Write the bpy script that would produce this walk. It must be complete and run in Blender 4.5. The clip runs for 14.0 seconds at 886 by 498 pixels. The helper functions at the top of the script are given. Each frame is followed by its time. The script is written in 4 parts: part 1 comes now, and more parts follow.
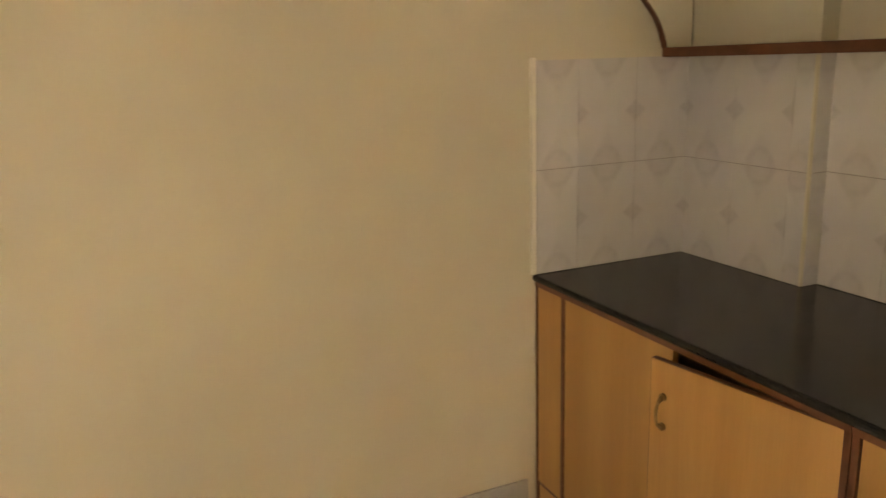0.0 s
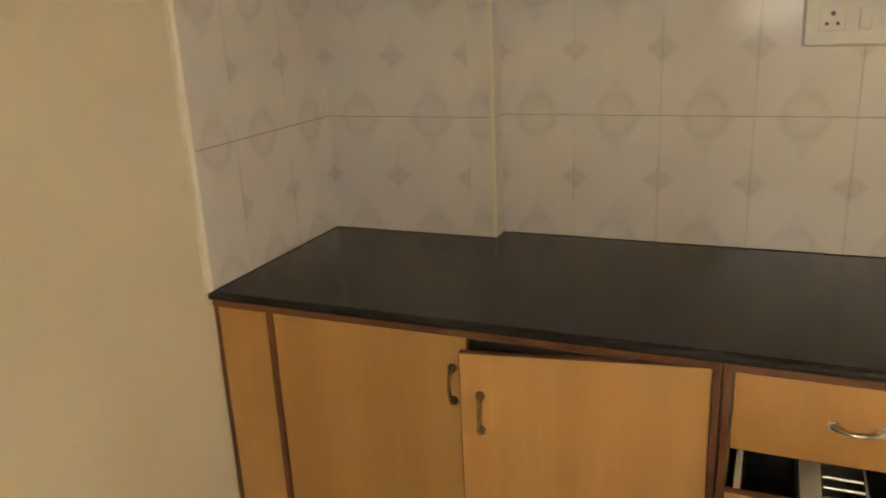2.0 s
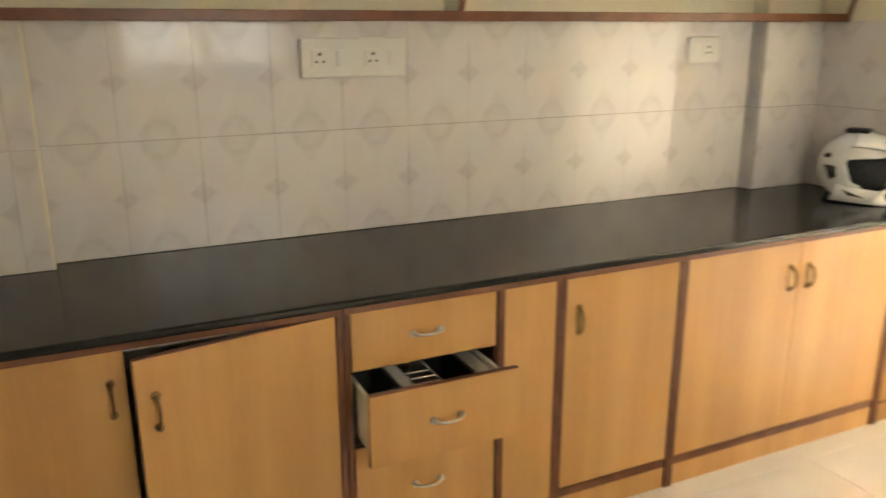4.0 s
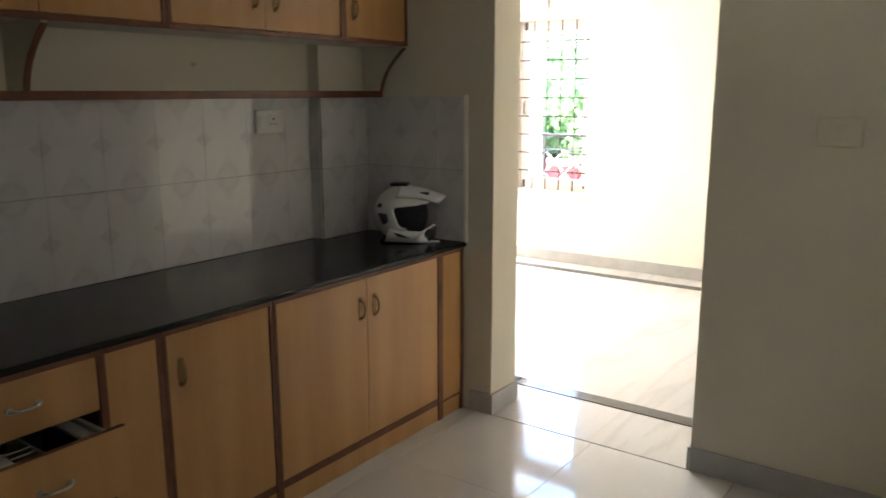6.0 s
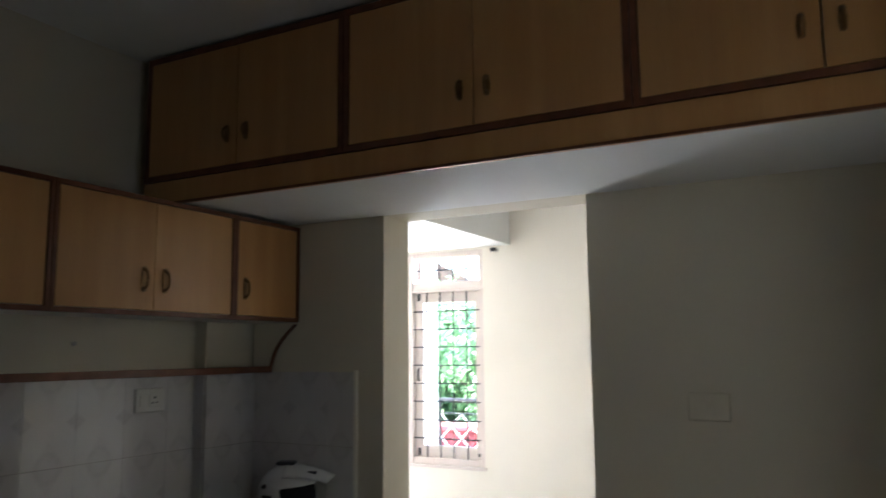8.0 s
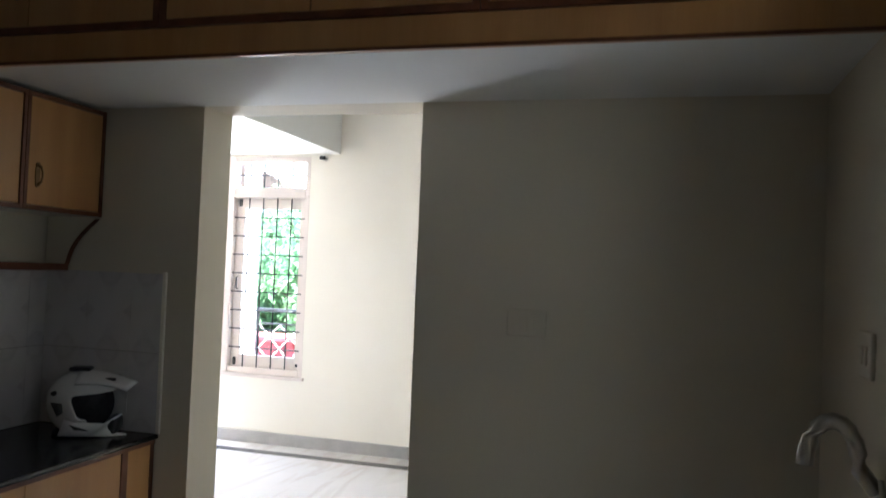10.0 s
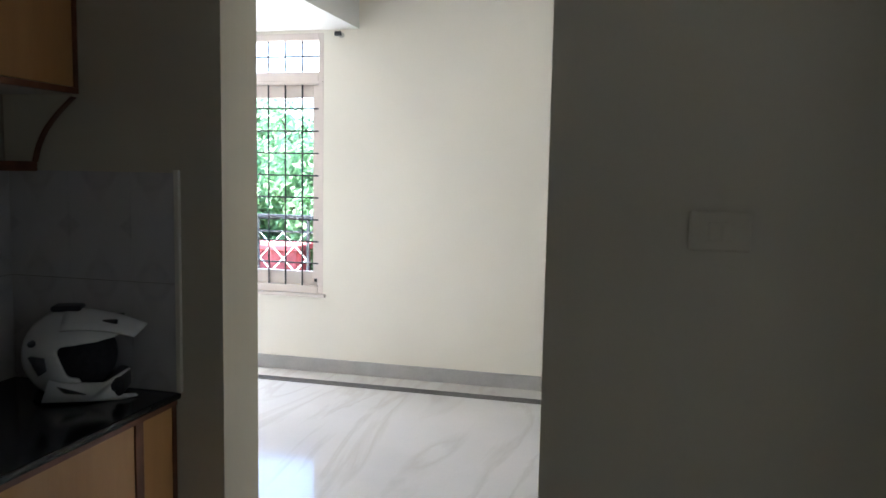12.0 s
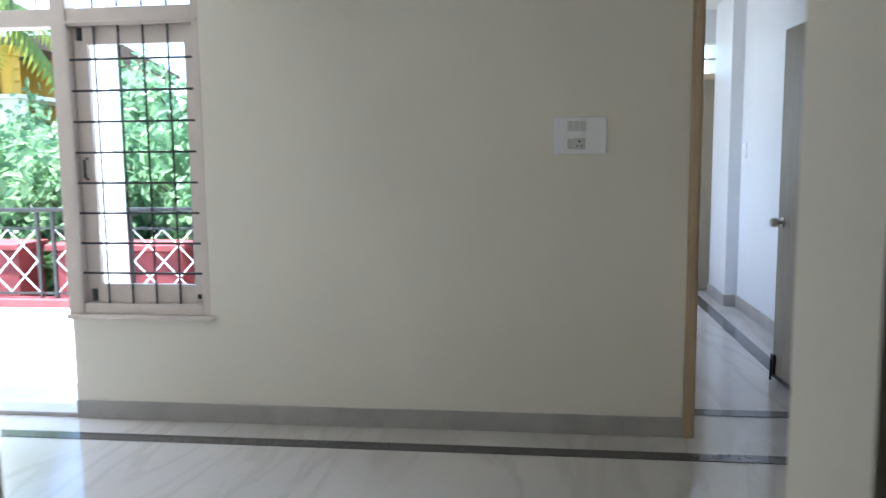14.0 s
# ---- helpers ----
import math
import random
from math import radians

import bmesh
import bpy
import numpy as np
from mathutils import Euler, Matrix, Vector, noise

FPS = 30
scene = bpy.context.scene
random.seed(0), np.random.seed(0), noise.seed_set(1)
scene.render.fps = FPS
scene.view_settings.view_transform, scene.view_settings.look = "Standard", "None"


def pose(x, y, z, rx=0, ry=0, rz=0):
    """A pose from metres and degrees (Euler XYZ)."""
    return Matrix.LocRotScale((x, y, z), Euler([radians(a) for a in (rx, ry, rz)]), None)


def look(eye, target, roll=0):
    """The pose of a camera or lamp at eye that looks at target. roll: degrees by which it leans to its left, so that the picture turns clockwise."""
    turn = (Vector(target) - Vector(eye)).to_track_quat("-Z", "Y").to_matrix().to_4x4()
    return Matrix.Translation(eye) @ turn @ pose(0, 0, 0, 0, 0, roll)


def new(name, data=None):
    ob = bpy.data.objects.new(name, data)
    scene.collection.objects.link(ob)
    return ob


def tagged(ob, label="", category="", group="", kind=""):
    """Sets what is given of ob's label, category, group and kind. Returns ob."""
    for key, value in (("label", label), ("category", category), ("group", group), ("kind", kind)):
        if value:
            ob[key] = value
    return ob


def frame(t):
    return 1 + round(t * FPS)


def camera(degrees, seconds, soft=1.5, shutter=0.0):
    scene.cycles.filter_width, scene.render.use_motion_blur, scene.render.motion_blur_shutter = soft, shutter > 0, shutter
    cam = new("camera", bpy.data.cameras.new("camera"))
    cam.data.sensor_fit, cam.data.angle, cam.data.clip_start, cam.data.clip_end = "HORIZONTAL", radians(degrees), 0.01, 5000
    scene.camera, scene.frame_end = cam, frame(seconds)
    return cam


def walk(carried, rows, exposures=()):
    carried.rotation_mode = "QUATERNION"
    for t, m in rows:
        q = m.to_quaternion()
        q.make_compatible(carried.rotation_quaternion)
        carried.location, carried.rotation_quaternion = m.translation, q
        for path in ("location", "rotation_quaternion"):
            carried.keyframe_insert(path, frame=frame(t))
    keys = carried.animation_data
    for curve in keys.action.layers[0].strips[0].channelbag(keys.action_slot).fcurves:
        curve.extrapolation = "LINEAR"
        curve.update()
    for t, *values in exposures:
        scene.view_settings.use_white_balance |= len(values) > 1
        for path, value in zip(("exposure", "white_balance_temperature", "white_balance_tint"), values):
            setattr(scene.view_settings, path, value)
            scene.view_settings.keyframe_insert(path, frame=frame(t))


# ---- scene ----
cam = camera(59.4, 14.0, shutter=0.5)
PATH = [
    (0, (2.051, -1.894, 1.479), (0.278, -1.098, 1.007), -1.8),
    (0.5, (1.823, -1.919, 1.494), (0.194, -0.869, 1.001), -2.0),
    (1, (1.603, -1.978, 1.47), (0.195, -0.645, 0.977), -1.2),
    (1.5, (1.422, -2.043, 1.456), (0.345, -0.444, 0.925), -1.7),
    (2, (1.2, -2.02, 1.419), (0.435, -0.268, 0.83), -2.7),
    (2.5, (1.009, -2.028, 1.415), (0.595, -0.174, 0.789), -2.4),
    (3, (0.847, -2.082, 1.417), (0.878, -0.186, 0.784), -2.0),
    (3.5, (0.728, -2.19, 1.416), (1.201, -0.329, 0.857), -0.6),
    (4, (0.619, -2.374, 1.442), (1.429, -0.628, 0.899), -0.2),
    (4.2, (0.605, -2.443, 1.461), (1.494, -0.735, 0.921), -0.8),
    (6.3, (0.47, -2.652, 1.49), (2.097, -1.553, 1.109), -0.8),
    (6.5, (0.48, -2.658, 1.475), (2.113, -1.561, 1.119), -1.7),
    (7, (0.493, -2.648, 1.503), (2.132, -1.506, 1.416), -3.1),
    (7.5, (0.475, -2.672, 1.545), (2.158, -1.606, 1.727), -1.7),
    (8, (0.482, -2.69, 1.556), (2.225, -1.745, 1.819), -0.5),
    (8.5, (0.497, -2.707, 1.561), (2.329, -1.969, 1.875), -0.1),
    (9, (0.509, -2.688, 1.562), (2.403, -2.122, 1.867), 0.7),
    (9.2, (0.505, -2.687, 1.558), (2.412, -2.142, 1.816), 1.1),
    (11.5, (1.118, -2.213, 1.497), (3.03, -1.66, 1.307), 1.5),
    (12, (1.363, -1.986, 1.49), (3.293, -1.499, 1.291), 1.1),
    (12.5, (1.68, -1.872, 1.475), (3.616, -1.422, 1.248), 0.6),
    (13, (2.052, -1.736, 1.446), (3.999, -1.343, 1.215), -0.05),
    (13.5, (2.394, -1.579, 1.414), (4.353, -1.24, 1.194), 0.0),
    (14, (2.744, -1.477, 1.398), (4.715, -1.235, 1.163), -0.59),
]
EXPOSURES = [(0.0, 6.5, 10500, 18), (2.0, 6.75, 9900, 16), (3.5, 7.0, 8500, 12), (4.2, 7.0, 8300, 13), (6.3, 4.35, 6500, 13), (7.5, 3.85, 6000, 13), (9.2, 3.92, 5800, 13),
             (11.5, 3.6, 5750, 12), (12.5, 3.4, 5700, 11), (13.5, 2.9, 5650, 11), (14.0, 2.45, 5600, 9)]
walk(cam, [(t, look(e, g, r)) for t, e, g, r in PATH], EXPOSURES)

# ---- world, sun and the fill lamps added at the openings ----
world = bpy.data.worlds.new("sky")
scene.world = world
world.use_nodes = True
wn = world.node_tree
sky = wn.nodes.new("ShaderNodeTexSky")
sky.sky_type = "NISHITA"
sky.sun_disc = False
SUN_UP, SUN_TURN = radians(60), radians(18)      # the sun stands high over the balcony side and behind the house
sky.sun_elevation, sky.sun_rotation = SUN_UP, -SUN_TURN
wn.nodes["Background"].inputs["Strength"].default_value = 0.15
wn.links.new(sky.outputs[0], wn.nodes["Background"].inputs[0])

sun = new("sun", bpy.data.lights.new("sun", "SUN"))
sun.data.energy, sun.data.angle, sun.data.color = 5.0, radians(0.5), (1.0, 0.95, 0.87)
sun.matrix_world = look((0, 0, 0), (math.sin(SUN_TURN) * math.cos(SUN_UP), -math.cos(SUN_TURN) * math.cos(SUN_UP), -math.sin(SUN_UP)))


def daylight_fill(eye, target, w, h, watts, color=(1, 1, 1)):
    lamp = new("daylight_fill", bpy.data.lights.new("daylight_fill", "AREA"))
    lamp.data.shape, lamp.data.size, lamp.data.size_y, lamp.data.energy, lamp.data.color = "RECTANGLE", w, h, watts, color
    lamp.matrix_world = look(eye, target)
    return lamp


# Added area lamps: unseen side of the balcony door, kitchen window, hall.
daylight_fill((6.66, 2.08, 1.08), (4.6, 1.2, 0.9), 0.85, 1.95, 7, (0.97, 0.99, 1.0))
daylight_fill((1.45, -3.40, 1.6), (1.45, -2.3, 0.9), 1.0, 0.9, 0.09, (0.9, 0.96, 1.0))
daylight_fill((9.6, -1.15, 1.65), (9.6, -3.0, 1.0), 1.1, 1.2, 2.8, (0.85, 0.92, 1.0))

# ---- materials ----
def material(name, base, rough=0.5, vary=0.06, scale=6.0, stretch=(1, 1, 1), bump=0.05, bump_scale=60.0, metal=0.0, second=None, coat=0.0, spec=0.5):
    """Base colour with two scales of noise, and a fine relief."""
    m = bpy.data.materials.new(name)
    m.use_nodes = True
    n, l = m.node_tree.nodes, m.node_tree.links
    b = n["Principled BSDF"]
    b.inputs["Roughness"].default_value, b.inputs["Metallic"].default_value = rough, metal
    b.inputs["Coat Weight"].default_value, b.inputs["Specular IOR Level"].default_value = coat, spec
    tc, mp = n.new("ShaderNodeTexCoord"), n.new("ShaderNodeMapping")
    mp.inputs["Scale"].default_value = stretch
    l.new(tc.outputs["Object"], mp.inputs[0])
    a, c = n.new("ShaderNodeTexNoise"), n.new("ShaderNodeTexNoise")
    a.inputs["Scale"].default_value, a.inputs["Detail"].default_value = scale, 6
    c.inputs["Scale"].default_value, c.inputs["Detail"].default_value = bump_scale, 3
    l.new(mp.outputs[0], a.inputs["Vector"])
    l.new(mp.outputs[0], c.inputs["Vector"])
    ramp = n.new("ShaderNodeValToRGB")
    lo = second or [v * (1 - 2 * vary) for v in base]
    hi = base if second else [min(1, v * (1 + vary)) for v in base]
    ramp.color_ramp.elements[0].color, ramp.color_ramp.elements[1].color = (*lo, 1), (*hi, 1)
    ramp.color_ramp.elements[0].position, ramp.color_ramp.elements[1].position = 0.3, 0.7
    mix = n.new("ShaderNodeMath")
    mix.operation = "MULTIPLY_ADD"
    mix.inputs[1].default_value = 0.25
    l.new(c.outputs[0], mix.inputs[0])
    l.new(a.outputs[0], mix.inputs[2])
    off = n.new("ShaderNodeMath")
    off.operation = "SUBTRACT"
    off.inputs[1].default_value = 0.125
    l.new(mix.outputs[0], off.inputs[0])
    l.new(off.outputs[0], ramp.inputs[0])
    l.new(ramp.outputs[0], b.inputs["Base Color"])
    if bump:
        bp = n.new("ShaderNodeBump")
        bp.inputs["Strength"].default_value, bp.inputs["Distance"].default_value = bump, 0.01
        l.new(c.outputs[0], bp.inputs["Height"])
        l.new(bp.outputs[0], b.inputs["Normal"])
    return m


CREAM = material("cream_wall_paint", (0.66, 0.60, 0.475), 0.75, 0.02, 1.2, bump=0.06, bump_scale=90)
PALE = material("pale_cream_wall_paint", (0.84, 0.79, 0.69), 0.7, 0.02, 1.0, bump=0.06, bump_scale=90)
WHITE = material("white_ceiling_paint", (0.80, 0.79, 0.75), 0.8, 0.02, 1.5, bump=0.05, bump_scale=80)
HALL = material("white_hall_paint", (0.74, 0.75, 0.77), 0.5, 0.02, 1.5, bump=0.04)
WOOD = material("beech_laminate", (0.56, 0.302, 0.112), 0.32, 0.05, 2.2, (5, 5, 0.3), 0.01, 40, second=(0.46, 0.230, 0.076))
TRIM = material("dark_brown_lipping", (0.16, 0.055, 0.024), 0.35, 0.15, 8, (2, 2, 2), 0.03)
INSIDE = material("white_cabinet_board", (0.62, 0.58, 0.52), 0.6, 0.04, 5)
GRANITE = material("black_granite", (0.020, 0.019, 0.019), 0.17, 0.12, 90, bump=0.0, bump_scale=300, spec=0.32)
SKIRT = material("grey_stone_skirting", (0.42, 0.40, 0.38), 0.3, 0.08, 5, bump=0.02)
STRIPE = material("dark_granite_border", (0.075, 0.07, 0.07), 0.12, 0.08, 30, bump=0.0)
STEEL = material("brushed_steel", (0.55, 0.52, 0.47), 0.3, 0.08, 40, metal=1.0, bump=0.01)
BRASS = material("aged_brass", (0.30, 0.19, 0.09), 0.45, 0.12, 50, metal=1.0, bump=0.01)
IRON = material("black_painted_iron", (0.022, 0.022, 0.024), 0.4, 0.2, 30, bump=0.04)
FRAME = material("pinkish_white_frame_paint", (0.72, 0.63, 0.57), 0.4, 0.03, 6, bump=0.03)
DOORP = material("tan_door_frame_paint", (0.55, 0.42, 0.27), 0.4, 0.05, 6, (4, 4, 0.6), 0.03)
LEAFP = material("beige_flush_door_paint", (0.36, 0.31, 0.23), 0.45, 0.05, 5, (3, 3, 0.6), 0.03)
PLASTIC = material("white_switch_plastic", (0.90, 0.90, 0.89), 0.3, 0.01, 5, bump=0.0)
# Plate colour set close to the cream wall paint.
PLASTIC_CREAM = material("cream_switch_plastic", (0.63, 0.57, 0.45), 0.6, 0.02, 5, bump=0.0)
TILE_PLATE = material("dulled_white_plastic", (0.66, 0.64, 0.60), 0.35, 0.02, 5, bump=0.0)
DARKP = material("dark_plastic", (0.03, 0.03, 0.035), 0.4, 0.1, 20, bump=0.02)
HELMET = material("white_helmet_shell", (0.72, 0.72, 0.73), 0.22, 0.02, 5, bump=0.0, coat=0.4)
LINING = material("black_helmet_lining", (0.012, 0.012, 0.016), 0.85, 0.2, 60, bump=0.15)
# Grey kept dark so the added wall outside bounces little light indoors.
SCREEN_GREY = material("dark_grey_screen_render", (0.24, 0.24, 0.23), 0.9, 0.12, 1.5, bump=0.15)
TERRACE = material("pale_terrace_concrete", (0.62, 0.60, 0.56), 0.8, 0.08, 2, bump=0.1)
RED = material("red_oxide_paint", (0.28, 0.055, 0.06), 0.7, 0.2, 4, bump=0.06)
EARTH = material("dry_lawn_earth", (0.16, 0.17, 0.07), 0.9, 0.2, 1.2, bump=0.3)
BARK = material("grey_brown_bark", (0.14, 0.10, 0.07), 0.9, 0.2, 12, bump=0.4)
LEAF = material("green_leaf", (0.16, 0.28, 0.13), 0.35, 0.3, 2.5, bump=0.05, second=(0.08, 0.17, 0.09))
PALM = material("palm_leaf", (0.12, 0.20, 0.05), 0.45, 0.25, 2.5, second=(0.05, 0.11, 0.03))


def translucent(m, colour, share):
    """Lets light come through a leaf."""
    n, l = m.node_tree.nodes, m.node_tree.links
    t, mx = n.new("ShaderNodeBsdfTranslucent"), n.new("ShaderNodeMixShader")
    t.inputs["Color"].default_value = (*colour, 1)
    mx.inputs[0].default_value = share
    l.new(n["Principled BSDF"].outputs[0], mx.inputs[1])
    l.new(t.outputs[0], mx.inputs[2])
    l.new(mx.outputs[0], n["Material Output"].inputs[0])


translucent(LEAF, (0.30, 0.47, 0.25), 0.48)
translucent(PALM, (0.30, 0.36, 0.08), 0.45)
YELLOW = material("yellow_facade_paint", (0.62, 0.36, 0.05), 0.8, 0.05, 2)
OFFWHITE = material("white_outdoor_paint", (0.72, 0.71, 0.68), 0.7, 0.05, 3)
ROOF = material("brown_roof_tiles", (0.17, 0.10, 0.07), 0.8, 0.2, 8, bump=0.2)


def glass():
    m = bpy.data.materials.new("window_glass")
    m.use_nodes = True
    b = m.node_tree.nodes["Principled BSDF"]
    b.inputs["Transmission Weight"].default_value, b.inputs["Roughness"].default_value, b.inputs["IOR"].default_value = 1.0, 0.02, 1.02
    b.inputs["Base Color"].default_value = (0.93, 0.97, 0.98, 1)
    return m


GLASS = glass()


def marble(name, base, vein, scale, rough, joint=0.0, amount=0.5):
    """Polished slabs with long soft veins; each slab varies a little."""
    m = material(name, base, rough, 0.03, 1.5, bump=0.0, spec=0.8)
    n, l = m.node_tree.nodes, m.node_tree.links
    b = n["Principled BSDF"]
    old = b.inputs["Base Color"].links[0].from_socket
    tc, mp, w = n.new("ShaderNodeTexCoord"), n.new("ShaderNodeMapping"), n.new("ShaderNodeTexNoise")
    mp.inputs["Rotation"].default_value[2] = 0.5
    mp.inputs["Scale"].default_value = (0.5, 2.2, 1)
    w.inputs["Scale"].default_value, w.inputs["Detail"].default_value, w.inputs["Distortion"].default_value = scale, 7, 1.2
    l.new(tc.outputs["Object"], mp.inputs[0])
    l.new(mp.outputs[0], w.inputs["Vector"])
    r = n.new("ShaderNodeValToRGB")
    for e, (p, v) in zip(r.color_ramp.elements, ((0.46, 0.0), (0.5, amount))):
        e.position, e.color = p, (v, v, v, 1)
    r.color_ramp.elements.new(0.56).color = (0, 0, 0, 1)
    l.new(w.outputs[0], r.inputs[0])
    mx = n.new("ShaderNodeMix")
    mx.data_type = "RGBA"
    l.new(r.outputs[0], mx.inputs[0])
    l.new(old, mx.inputs[6])
    mx.inputs[7].default_value = (*vein, 1)
    l.new(mx.outputs[2], b.inputs["Base Color"])
    return m


MARBLE = marble("pale_veined_marble", (0.60, 0.57, 0.53), (0.36, 0.30, 0.24), 0.9, 0.13, amount=0.26)
VITRIFIED = marble("white_vitrified_tile", (0.66, 0.63, 0.58), (0.55, 0.51, 0.46), 0.8, 0.06, amount=0.15)


def tile_material():
    """Glazed wall tile: pale grey-white, a lozenge on each side edge, a rosette arc on top and bottom, faint crossing bands."""
    m = material("patterned_wall_tile", (0.64, 0.61, 0.60), 0.07, 0.02, 9, bump=0.012, bump_scale=25)
    n, l = m.node_tree.nodes, m.node_tree.links
    b = n["Principled BSDF"]
    old = b.inputs["Base Color"].links[0].from_socket
    sep, tc = n.new("ShaderNodeSeparateXYZ"), n.new("ShaderNodeTexCoord")
    l.new(tc.outputs["Object"], sep.inputs[0])

    def op(kind, a, c=None):
        k = n.new("ShaderNodeMath")
        k.operation = kind
        for i, v in enumerate((a, c)):
            if v is None:
                continue
            if isinstance(v, (int, float)):
                k.inputs[i].default_value = v
            else:
                l.new(v, k.inputs[i])
        return k.outputs[0]

    u, v = op("ABSOLUTE", sep.outputs[0]), op("ABSOLUTE", sep.outputs[2])
    side = op("SUBTRACT", 0.11, u)
    top = op("SUBTRACT", 0.165, v)
    def soft(x):
        return op("MINIMUM", op("MAXIMUM", x, 0.0), 1.0)

    loz = soft(op("MULTIPLY", op("SUBTRACT", 1.1, op("ADD", op("DIVIDE", side, 0.044), op("DIVIDE", v, 0.037))), 3.0))
    rad = op("SQRT", op("ADD", op("MULTIPLY", u, u), op("MULTIPLY", top, top)))
    arc = soft(op("MULTIPLY", op("SUBTRACT", 1.0, op("DIVIDE", op("ABSOLUTE", op("SUBTRACT", rad, 0.050)), 0.015)), 1.4))
    tulip = soft(op("MULTIPLY", op("SUBTRACT", 1.05, op("ADD", op("DIVIDE", u, 0.075), op("DIVIDE", top, 0.105))), 5.0))
    heart = soft(op("MULTIPLY", op("SUBTRACT", 0.032, rad), 60.0))
    stem = op("MULTIPLY", soft(op("SUBTRACT", 1.0, op("DIVIDE", side, 0.008))), soft(op("MULTIPLY", op("SUBTRACT", 0.095, v), 30.0)))
    total = op("ADD", op("ADD", op("MULTIPLY", loz, 0.30), op("MULTIPLY", op("MULTIPLY", arc, tulip), 0.13)), op("ADD", op("MULTIPLY", op("SUBTRACT", tulip, op("MULTIPLY", heart, op("MULTIPLY", tulip, 0.5))), 0.11), op("MULTIPLY", stem, 0.18)))
    blot = n.new("ShaderNodeTexNoise")
    blot.inputs["Scale"].default_value, blot.inputs["Detail"].default_value = 40, 4
    l.new(tc.outputs["Object"], blot.inputs["Vector"])
    fac = op("MULTIPLY", total, op("MULTIPLY", blot.outputs[0], 1.8))
    mx = n.new("ShaderNodeMix")
    mx.data_type = "RGBA"
    l.new(fac, mx.inputs[0])
    l.new(old, mx.inputs[6])
    mx.inputs[7].default_value = (0.36, 0.33, 0.34, 1)
    l.new(mx.outputs[2], b.inputs["Base Color"])
    return m


TILE = tile_material()

# ---- building helpers ----
BASE = {}


def thing(name, at, label, category, group="", kind=""):
    ob = new(name)
    ob.location = at
    ob.empty_display_size = 0.1
    BASE[ob] = Vector(at)
    return tagged(ob, label, category, group, kind)


def mesh_of(name, bm, mat, smooth=False):
    bmesh.ops.recalc_face_normals(bm, faces=bm.faces)
    me = bpy.data.meshes.new(name)
    bm.to_mesh(me)
    bm.free()
    me.materials.append(mat)
    if smooth:
        for p in me.polygons:
            p.use_smooth = True
    return me


def part(name, bm, mat, parent=None, label="", smooth=False):
    """Links a bmesh, given in world coordinates, as one mesh under a thing or part."""
    base = BASE.get(parent, Vector())
    bmesh.ops.translate(bm, verts=bm.verts, vec=-base)
    ob = new(name, mesh_of(name, bm, mat, smooth))
    ob.parent = parent
    BASE[ob] = base
    return tagged(ob, label)


def solid(name, bm, mat, label="", category="", group="", kind="", smooth=False, at=(0, 0, 0)):
    bmesh.ops.translate(bm, verts=bm.verts, vec=-Vector(at))
    ob = new(name, mesh_of(name, bm, mat, smooth))
    ob.location = at
    BASE[ob] = Vector(at)
    return tagged(ob, label, category, group, kind)


def boxes(*items, bevel=0.0):
    """One bmesh of boxes (x0, x1, y0, y1, z0, z1)."""
    bm = bmesh.new()
    for x0, x1, y0, y1, z0, z1 in items:
        one = bmesh.new()
        bmesh.ops.create_cube(one, size=1)
        for v in one.verts:
            v.co = Vector((x0 + (v.co.x + 0.5) * (x1 - x0), y0 + (v.co.y + 0.5) * (y1 - y0), z0 + (v.co.z + 0.5) * (z1 - z0)))
        if bevel:
            bmesh.ops.bevel(one, geom=one.edges[:], offset=bevel, segments=2, affect="EDGES", profile=0.5)
        join(bm, one)
    return bm


def join(bm, other):
    made = {v: bm.verts.new(v.co) for v in other.verts}
    for f in other.faces:
        bm.faces.new([made[v] for v in f.verts])
    other.free()
    return bm


def tube(points, radius, sides=8, closed=False):
    """A round bar along points."""
    bm = bmesh.new()
    pts = [Vector(p) for p in points]
    rings = []
    for i, p in enumerate(pts):
        d = (pts[min(i + 1, len(pts) - 1)] - pts[max(i - 1, 0)]).normalized()
        side = d.cross(Vector((0, 0, 1)) if abs(d.z) < 0.9 else Vector((1, 0, 0))).normalized()
        up = side.cross(d)
        r = radius[i] if isinstance(radius, (list, tuple)) else radius
        rings.append([bm.verts.new(p + r * (math.cos(6.2832 * k / sides) * side + math.sin(6.2832 * k / sides) * up)) for k in range(sides)])
    for a, b in zip(rings, rings[1:]):
        for k in range(sides):
            bm.faces.new((a[k], a[(k + 1) % sides], b[(k + 1) % sides], b[k]))
    bm.faces.new(rings[0])
    bm.faces.new(rings[-1][::-1])
    return bm


def prism(profile, axis, a, b):
    """A profile of two coordinates pushed along an axis from a to b."""
    bm = bmesh.new()
    def at(p, w):
        return {"x": (w, p[0], p[1]), "y": (p[0], w, p[1]), "z": (p[0], p[1], w)}[axis]
    r0, r1 = [bm.verts.new(at(p, a)) for p in profile], [bm.verts.new(at(p, b)) for p in profile]
    n = len(profile)
    bm.faces.new(r0)
    bm.faces.new(r1[::-1])
    for i in range(n):
        bm.faces.new((r0[i], r0[(i + 1) % n], r1[(i + 1) % n], r1[i]))
    return bm


